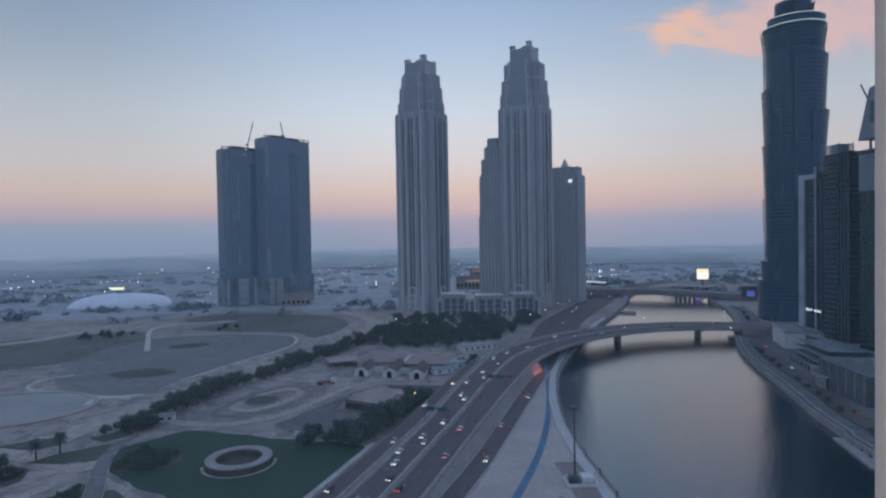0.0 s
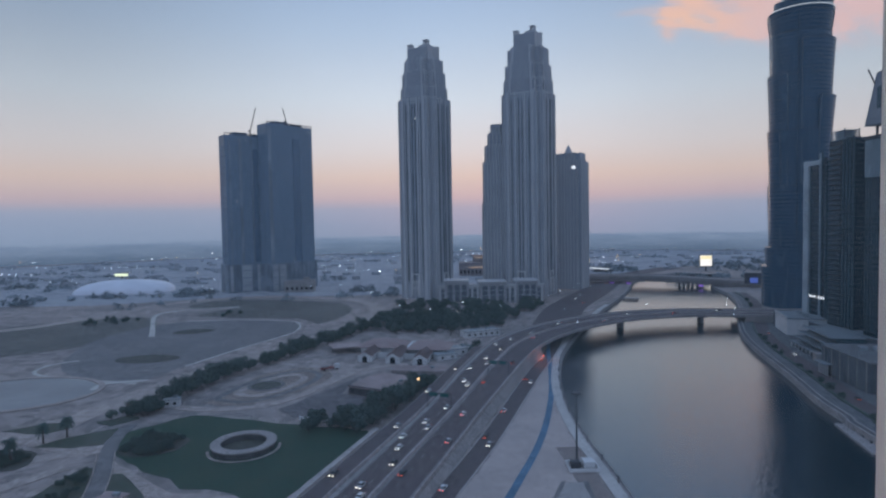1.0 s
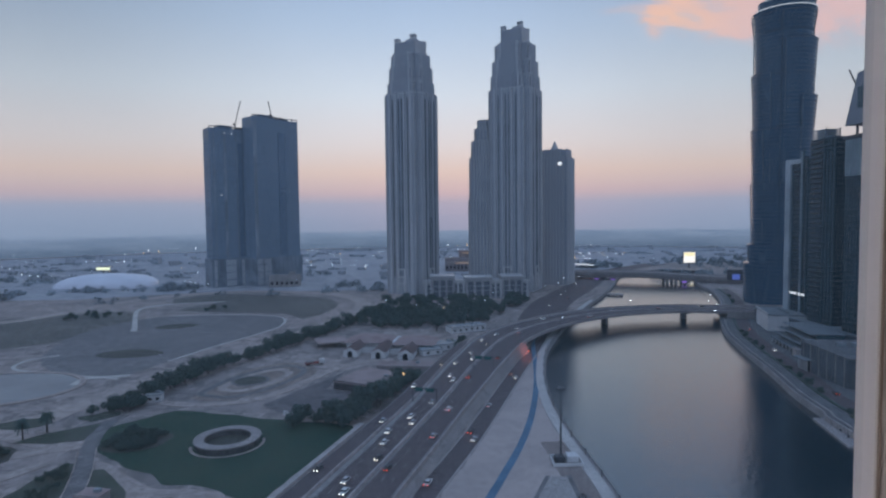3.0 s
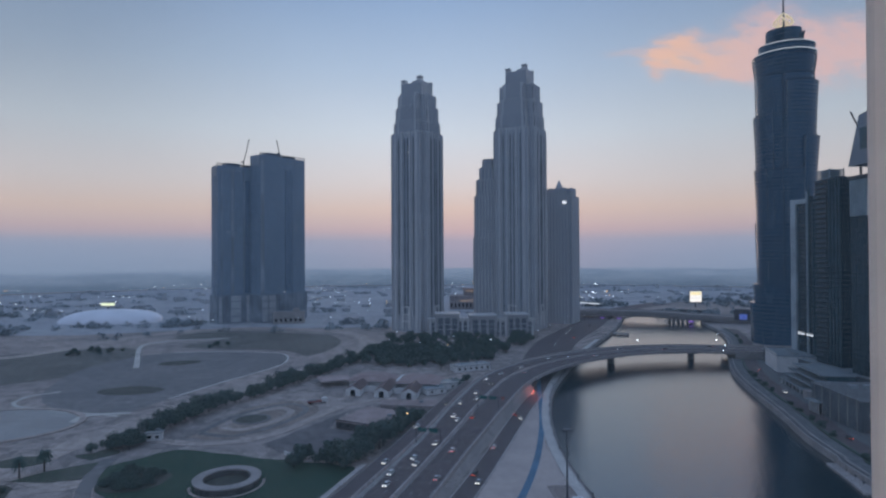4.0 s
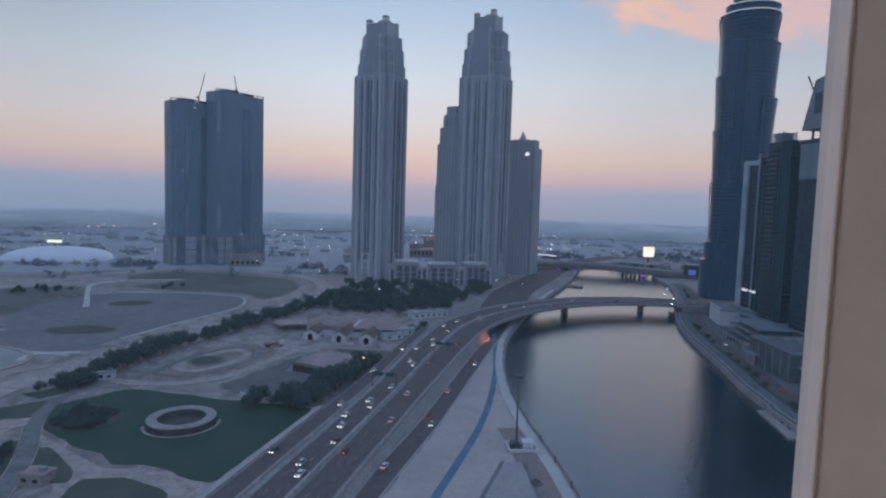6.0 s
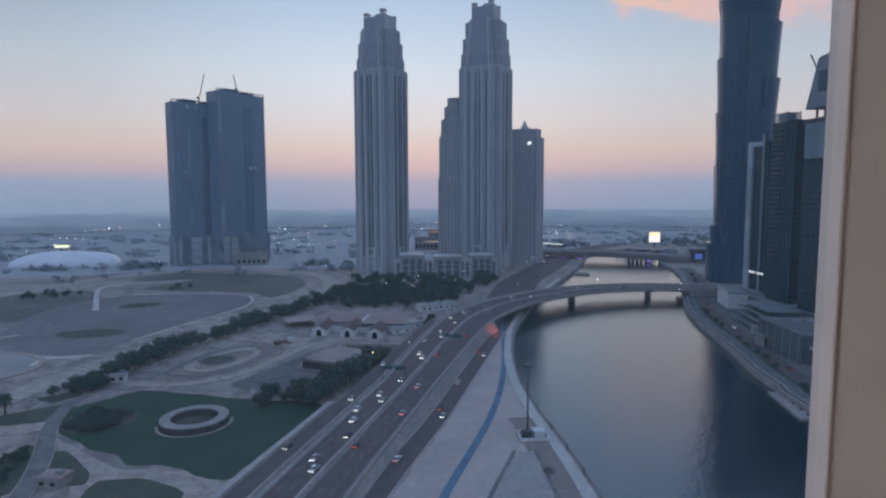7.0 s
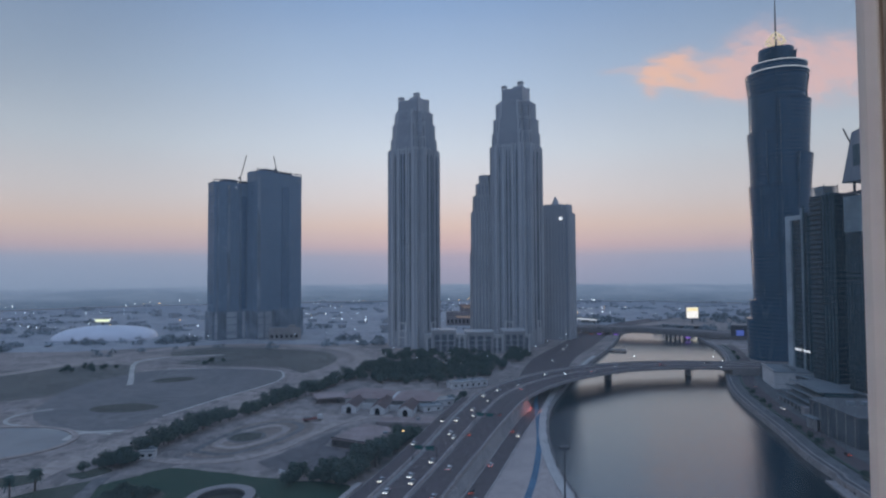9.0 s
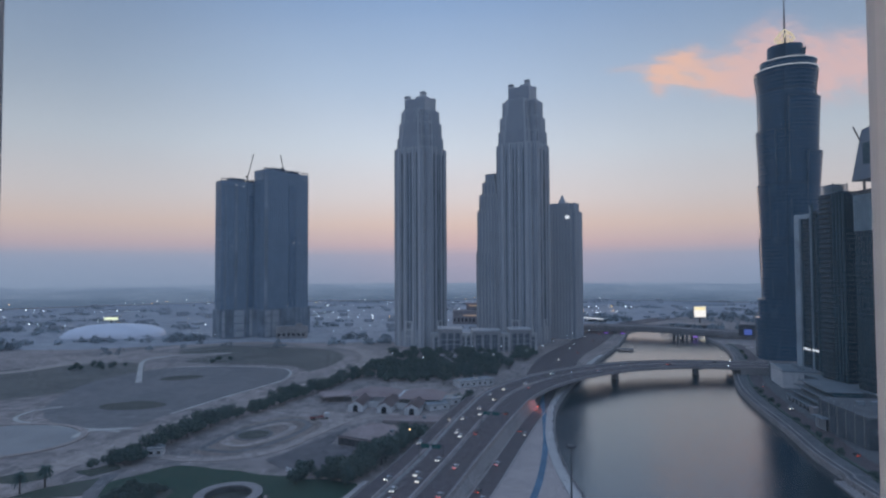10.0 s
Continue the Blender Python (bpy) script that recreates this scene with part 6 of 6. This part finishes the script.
PALMS = [make_palm(5), make_palm(6)]


def plant(kinds, k, x, y, scale=1.0):
    ob = copy_thing(kinds[k % len(kinds)], pose(x, y, 0, 0, 0, rng.uniform(0, 360)))
    s = scale * rng.uniform(0.85, 1.2)
    ob.scale = (s, s, s * rng.uniform(0.85, 1.1))


def plant_row(points, gap, spread, scale=1.0, kinds=None):
    line = smooth(points, gap)
    for k, (x, y) in enumerate(line):
        plant(kinds or TREES, rng.randrange(4), x + rng.uniform(-spread, spread), y + rng.uniform(-spread, spread), scale)


def plant_patch(poly, n, scale=1.0):
    xs, ys = [p[0] for p in poly], [p[1] for p in poly]
    k = 0
    while k < n:
        x, y = rng.uniform(min(xs), max(xs)), rng.uniform(min(ys), max(ys))
        inside = False
        for (ax, ay), (bx, by) in zip(poly, poly[1:] + poly[:1]):
            if (ay > y) != (by > y) and x < (bx - ax) * (y - ay) / (by - ay) + ax:
                inside = not inside
        if inside:
            plant(TREES, rng.randrange(4), x, y, scale)
            k += 1


def inside(poly, x, y):
    hit = False
    for (ax, ay), (bx, by) in zip(poly, poly[1:] + poly[:1]):
        if (ay > y) != (by > y) and x < (bx - ax) * (y - ay) / (by - ay) + ax:
            hit = not hit
    return hit


def grove(name, poly, n, scale, label, category):
    """Many alike plants that stand too thick to tell apart, as one object."""
    xs, ys = [p[0] for p in poly], [p[1] for p in poly]
    sets = []
    for t_ in TREES:
        me = next(o for o in t_.children if o.name.startswith("crown")).data
        sets.append((np.array([v_.co[:] for v_ in me.vertices]), np.array([p.vertices[:] for p in me.polygons])))
    vs, fs, count, k = [], [], 0, 0
    while k < n:
        x, y = rng.uniform(min(xs), max(xs)), rng.uniform(min(ys), max(ys))
        if not inside(poly, x, y):
            continue
        v_, f_ = sets[rng.randrange(len(sets))]
        a, q = rng.uniform(0, 6.28), scale * rng.uniform(0.75, 1.2)
        turn_ = np.array([[math.cos(a), -math.sin(a), 0], [math.sin(a), math.cos(a), 0], [0, 0, rng.uniform(0.8, 1.15)]])
        vs.append(v_ @ turn_.T * q + np.array([x, y, 0]))
        fs.append(f_ + count)
        count += len(v_)
        k += 1
    me = bpy.data.meshes.new(name)
    me.from_pydata(np.vstack(vs).tolist(), [], np.vstack(fs).tolist())
    me.materials.append(LEAF[1])
    me.materials.append(LEAF[0])
    me.polygons.foreach_set("material_index", [(i // 900) % 2 for i in range(len(me.polygons))])
    tagged(new(name, me), label, category, kind="stuff")


plant_row([(-150, 300), (-141, 335), (-128, 372), (-112, 408), (-96, 445), (-76, 500), (-56, 560)], 3.6, 2.6, 0.95)
plant_row([(-162, 276), (-150, 290)], 4, 2.0, 0.8)
plant_patch([(-70, 505), (-40, 480), (0, 470), (40, 500), (72, 552), (60, 580), (-55, 570)], 70, 1.05)
grove("grove", [(-72, 520), (-40, 490), (0, 480), (40, 505), (74, 552), (60, 612), (0, 642), (-52, 628)], 110, 1.0, "thick dark grove before the stone towers", "trees")
plant_patch([(60, 600), (84, 590), (100, 630), (70, 640)], 12, 0.95)
plant_patch([(-40, 628), (0, 622), (60, 630), (92, 645), (-30, 650)], 24, 0.85)
plant_row([(-42, 256), (-36, 268), (-29, 284), (-22, 304), (-14, 325)], 3.5, 2.0, 1.05)
plant_row([(-47, 262), (-40, 276), (-33, 292)], 4, 2.0, 0.95)
plant_patch([(-64, 255), (-44, 258), (-46, 270), (-62, 268)], 9, 0.9)
grove("lawn_shrubs", [(-137, 236), (-124, 228), (-115, 236), (-116, 250), (-133, 257)], 70, 0.34, "low dark shrubs massed on the lawn", "shrubs")
plant_patch([(-157, 281), (-143, 281), (-146, 296), (-153, 296)], 14, 0.7)
grove("scrub_shrubs", [(-144, 194), (-142, 214), (-138, 218), (-128, 198), (-124, 186)], 22, 0.26, "low scrubby shrubs on dark earth", "shrubs")
grove("bed_shrubs", [(-186, 234), (-174, 236), (-168, 228), (-169, 221), (-184, 216)], 30, 0.34, "low scrubby shrubs on dark earth", "shrubs")
grove("field_shrubs", [(-245, 578), (-220, 582), (-206, 612), (-236, 608)], 7, 0.55, "clump of scrub in the race track", "shrubs")
grove("rough_shrubs", [(-352, 548), (-306, 540), (-300, 572), (-350, 586)], 14, 0.55, "clump of scrub beyond the arena", "shrubs")
plant_patch([(10, 400), (24, 410), (18, 425), (4, 420)], 5, 0.6)
for k in range(26):
    i_ = int(len(RB) * (0.22 + 0.026 * k))
    if i_ < len(RB):
        x, y, _ = beside(RB, 11.5)[i_]
        if not 470 < y < 580:
            plant(TREES, rng.randrange(4), x, y, 0.42)
for k, (x, y) in enumerate([(-175, 246), (-170, 254), (-175, 227), (-190, 231), (-205, 240)]):
    plant(PALMS, k, x, y, 1.05)
for c in TREES + PALMS:
    for o in (*c.children_recursive, c):
        bpy.data.objects.remove(o)


# ---- the far town ----
def far_town():
    """Low houses, woods and lamps out to the haze."""
    rnd = random.Random(11)
    white, warm = bmesh.new(), bmesh.new()
    hv, hf, tv, tf = [], [], [], []

    def block(x, y, w, d, h, a):
        c, s = math.cos(a), math.sin(a)
        n = len(hv)
        for z in (0, h):
            for ox, oy in ((-1, -1), (1, -1), (1, 1), (-1, 1)):
                px, py = ox * w / 2, oy * d / 2
                hv.append((x + px * c - py * s, y + px * s + py * c, z))
        hf.extend([(n + 4, n + 5, n + 6, n + 7)] + [(n + i, n + (i + 1) % 4, n + 4 + (i + 1) % 4, n + 4 + i) for i in range(4)])

    def crown(x, y, r, h, leaves=34):
        """One far tree: a cloud of leaf clumps, broad below and ragged on top."""
        for _ in range(leaves):
            a, q = rnd.uniform(0, 6.283), math.sqrt(rnd.random())
            z = h * (1 - 0.75 * q * q) * rnd.uniform(0.15, 1.0)
            p = Vector((x + r * q * math.cos(a), y + r * q * math.sin(a), z + 0.4))
            u_ = Vector((rnd.gauss(0, 1), rnd.gauss(0, 1), rnd.gauss(0, 0.7))).normalized() * rnd.uniform(0.16, 0.34) * r
            w_ = u_.cross(Vector((rnd.gauss(0, 1), rnd.gauss(0, 1), rnd.gauss(0, 1)))).normalized() * rnd.uniform(0.14, 0.3) * r
            n = len(tv)
            tv.extend((p - u_, p + w_, p + u_, p - w_))
            tf.append((n, n + 1, n + 2, n + 3))

    def wood(x0, x1, y0, y1, n, r0, r1):
        for _ in range(n):
            r = rnd.uniform(r0, r1)
            crown(rnd.uniform(x0, x1), rnd.uniform(y0, y1), r, r * rnd.uniform(1.0, 1.6))

    def free(x, y):
        for cx, cy, r in ((-462, 835, 110), (-250, 820, 130), (40, 720, 190), (165, 795, 60), (62, 1010, 70), (351, 600, 90), (436, 1000, 45), (300, 900, 130), (380, 985, 80)):
            if math.hypot(x - cx, y - cy) < r:
                return False
        return not (x > 120 and y < 860) and not (x > -110 and y < 760)

    for _ in range(300):
        y = 900 + 830 * rnd.random() ** 1.2
        x = rnd.uniform(-1.05, 1.0) * y * 0.85
        if free(x, y):
            block(x, y, rnd.uniform(7, 20), rnd.uniform(7, 14), rnd.uniform(3.0, 5.5) * (1 + (rnd.random() > 0.95)), rnd.uniform(0, 3))
    # trees follow streets and gardens, in loose rows and clusters
    for _ in range(170):
        y = 770 + 960 * rnd.random() ** 1.25
        x = rnd.uniform(-1.05, 1.0) * y * 0.85
        a, n = rnd.uniform(-0.5, 0.5), rnd.randrange(2, 9)
        for k in range(n):
            px, py = x + k * 9 * math.cos(a) + rnd.uniform(-4, 4), y + k * 9 * math.sin(a) + rnd.uniform(-5, 5)
            if free(px, py) and math.hypot(px, py) < 1780:
                r = rnd.uniform(3.0, 6.5)
                crown(px, py, r, r * rnd.uniform(0.9, 1.5), 22)
    # clumps before and beside the dome, and along the race track
    wood(-535, -500, 690, 712, 8, 5, 8)
    wood(-660, -590, 640, 690, 26, 6, 10)
    wood(-470, -380, 752, 772, 13, 4, 8)
    wood(-560, -470, 728, 750, 6, 4, 7)
    wood(-362, -318, 758, 800, 16, 5, 10)
    wood(-700, -400, 880, 960, 34, 4, 7)
    wood(-140, -70, 722, 800, 24, 4, 7)
    wood(-400, -330, 640, 690, 6, 3, 6)
    wood(-320, -190, 700, 770, 8, 3, 5)
    wood(330, 470, 860, 900, 22, 4, 8)
    wood(255, 330, 1010, 1120, 26, 5, 9)
    wood(450, 620, 990, 1200, 46, 5, 9)
    # haze is painted into the pale wall and leaf colours
    for name, vs, fs, m, label, cat in (("far_houses", hv, hf, mat("far_house_walls", (0.45, 0.46, 0.48), vary=0.2, coarse=0.01, grain=0.05, second=(0.39, 0.405, 0.43)), "low houses of the distant town, paled by painted haze", "houses"),
                                        ("far_trees", tv, tf, mat("hazy_far_foliage", (0.35, 0.395, 0.42), vary=0.25, coarse=0.01, grain=0.1), "clumps of distant trees, paled by painted haze", "trees")):
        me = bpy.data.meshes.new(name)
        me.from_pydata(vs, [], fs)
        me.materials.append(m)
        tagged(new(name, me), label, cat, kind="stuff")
    # lamps stand along streets, with a few strays
    for _ in range(64):
        y = 800 + 900 * rnd.random() ** 1.1
        x = rnd.uniform(-1.0, 0.5) * y * 0.8
        a, gap = rnd.uniform(-0.25, 0.25), rnd.uniform(14, 34)
        for k in range(rnd.randrange(2, 8)):
            px, py = x + gap * k * math.cos(a), y + gap * k * math.sin(a)
            if free(px, py) and py < 1760:
                bmesh.ops.create_icosphere(warm if rnd.random() > 0.84 else white, subdivisions=1, radius=py * 0.00040 * rnd.uniform(0.5, 1.5), matrix=pose(px, py, rnd.uniform(7, 12)))
    for _ in range(70):
        y = 780 + 980 * rnd.random() ** 1.2
        x = rnd.uniform(-1.0, 0.55) * y * 0.8
        if free(x, y):
            bmesh.ops.create_icosphere(warm if rnd.random() > 0.82 else white, subdivisions=1, radius=y * 0.0004 * rnd.uniform(0.5, 1.5), matrix=pose(x, y, rnd.uniform(7, 13)))
    tagged(part("far_white_lamps", white, COOL), "scattered white lamps of the distant town", "lamps", kind="stuff")
    tagged(part("far_orange_lamps", warm, WARM), "scattered orange lamps of the distant town", "lamps", kind="stuff")


far_town()


def hazy_distance():
    """A glowing backdrop of plain and woods, haze painted in, past the last houses."""
    m = bpy.data.materials.new("hazy_distance")
    m.use_nodes = True
    N = Nodes(m.node_tree)
    at = N.add("ShaderNodeNewGeometry").outputs["Position"]
    low = N.add("ShaderNodeVectorMath")
    low.operation = "MULTIPLY"
    N.put(low, "0", at)
    low.inputs[1].default_value = (1.0, 1.0, 9.0)
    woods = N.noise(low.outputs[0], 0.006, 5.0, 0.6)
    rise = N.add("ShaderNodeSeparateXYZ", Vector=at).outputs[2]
    # haze painted as a glow that pales towards the top
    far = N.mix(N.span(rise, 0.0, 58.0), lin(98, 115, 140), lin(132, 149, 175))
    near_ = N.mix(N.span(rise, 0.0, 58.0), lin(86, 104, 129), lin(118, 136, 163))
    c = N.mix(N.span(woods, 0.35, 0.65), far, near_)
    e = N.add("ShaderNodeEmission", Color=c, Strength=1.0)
    N.add("ShaderNodeOutputMaterial", Surface=e.outputs[0])
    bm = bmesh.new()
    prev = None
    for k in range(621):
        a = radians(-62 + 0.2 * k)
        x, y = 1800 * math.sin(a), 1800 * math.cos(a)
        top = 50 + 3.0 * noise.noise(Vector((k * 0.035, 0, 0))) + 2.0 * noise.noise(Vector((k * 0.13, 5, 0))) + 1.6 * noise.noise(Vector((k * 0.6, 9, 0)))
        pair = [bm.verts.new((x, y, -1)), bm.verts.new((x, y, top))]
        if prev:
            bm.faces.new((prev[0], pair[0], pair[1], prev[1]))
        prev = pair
    tagged(part("backdrop", bm, m), "backdrop of blue plain and woods, haze painted in as glow", "backdrop", kind="structure")


hazy_distance()


# ---- the room with the window ----
def room():
    w0, w1 = -0.497, 0.483
    y0 = 0.627
    t = tagged(new("window_1"), "tall fixed window with a beige frame and dark gaskets", "window", kind="structure")
    for s, x in ((-1, w0), (1, w1)):
        jamb = part("jamb", box(bmesh.new(), x + s * 0.075, y0 + 0.0165, EYE - 1.0, 0.15, 0.033, 2.4, 0, 0.001), JAMB, t, "beige aluminium jamb")
        part("gasket", box(bmesh.new(), x + s * 0.0035, y0 - 0.0004, EYE - 1.0, 0.0030, 0.003, 2.4), GASKET, jamb, "brown gasket line")
    part("sill", box(bmesh.new(), (w0 + w1) / 2, y0 + 0.03, EYE - 1.08, 1.19, 0.14, 0.08, 0, 0.004), JAMB, t)
    part("head", box(bmesh.new(), (w0 + w1) / 2, y0 + 0.03, EYE + 1.4, 1.19, 0.06, 0.08, 0, 0.004), JAMB, t)
    p = part("pane", box(bmesh.new(), (w0 + w1) / 2, y0 + 0.022, EYE - 1.0, w1 - w0, 0.006, 2.4), PANE, t, "slightly smudged glass pane with a pale veil imitating haze")
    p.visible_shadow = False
    zf, zc = EYE - 1.5, EYE + 1.6
    cx = (w0 + w1) / 2
    for name, b in (("wall_west_side", (-1.55 + cx, 0.68, zf, 1.9, 0.2, 3.1)), ("wall_east_side", (1.55 + cx, 0.68, zf, 1.9, 0.2, 3.1)),
                    ("wall_below", (cx, 0.68, zf, 1.2, 0.2, 0.42)), ("wall_above", (cx, 0.68, EYE + 1.48, 1.2, 0.2, 0.12)),
                    ("wall_left", (-2.6 + cx, -1.9, zf, 0.2, 5.0, 3.1)), ("wall_right", (2.6 + cx, -1.9, zf, 0.2, 5.0, 3.1)), ("wall_back", (cx, -4.3, zf, 5.0, 0.2, 3.1))):
        tagged(part(name, box(bmesh.new(), *b), INWALL), "plain cream plaster wall of the room", "wall", kind="structure")
    tagged(part("floor", box(bmesh.new(), cx, -1.8, zf - 0.2, 5.4, 5.2, 0.2), INWALL), "plain floor of the room", "floor", kind="structure")
    tagged(part("ceiling", box(bmesh.new(), cx, -1.8, zc, 5.4, 5.2, 0.2), INWALL), "plain ceiling of the room", "ceiling", kind="structure")
    tagged(part("building_core", box(bmesh.new(), cx, -6, 0, 14, 13.5, zf - 0.2), CONCRETE), "plain concrete storeys below the room", "building", kind="structure")
    lamp = new("room_lamp", bpy.data.lights.new("room_lamp", "AREA"))
    lamp.data.energy, lamp.data.size, lamp.data.color = 54.0, 0.4, (1.0, 0.94, 0.925)
    lamp.matrix_world = look((-2.1, -0.7, zc - 0.05), (-2.1, -0.7, 0))


room()
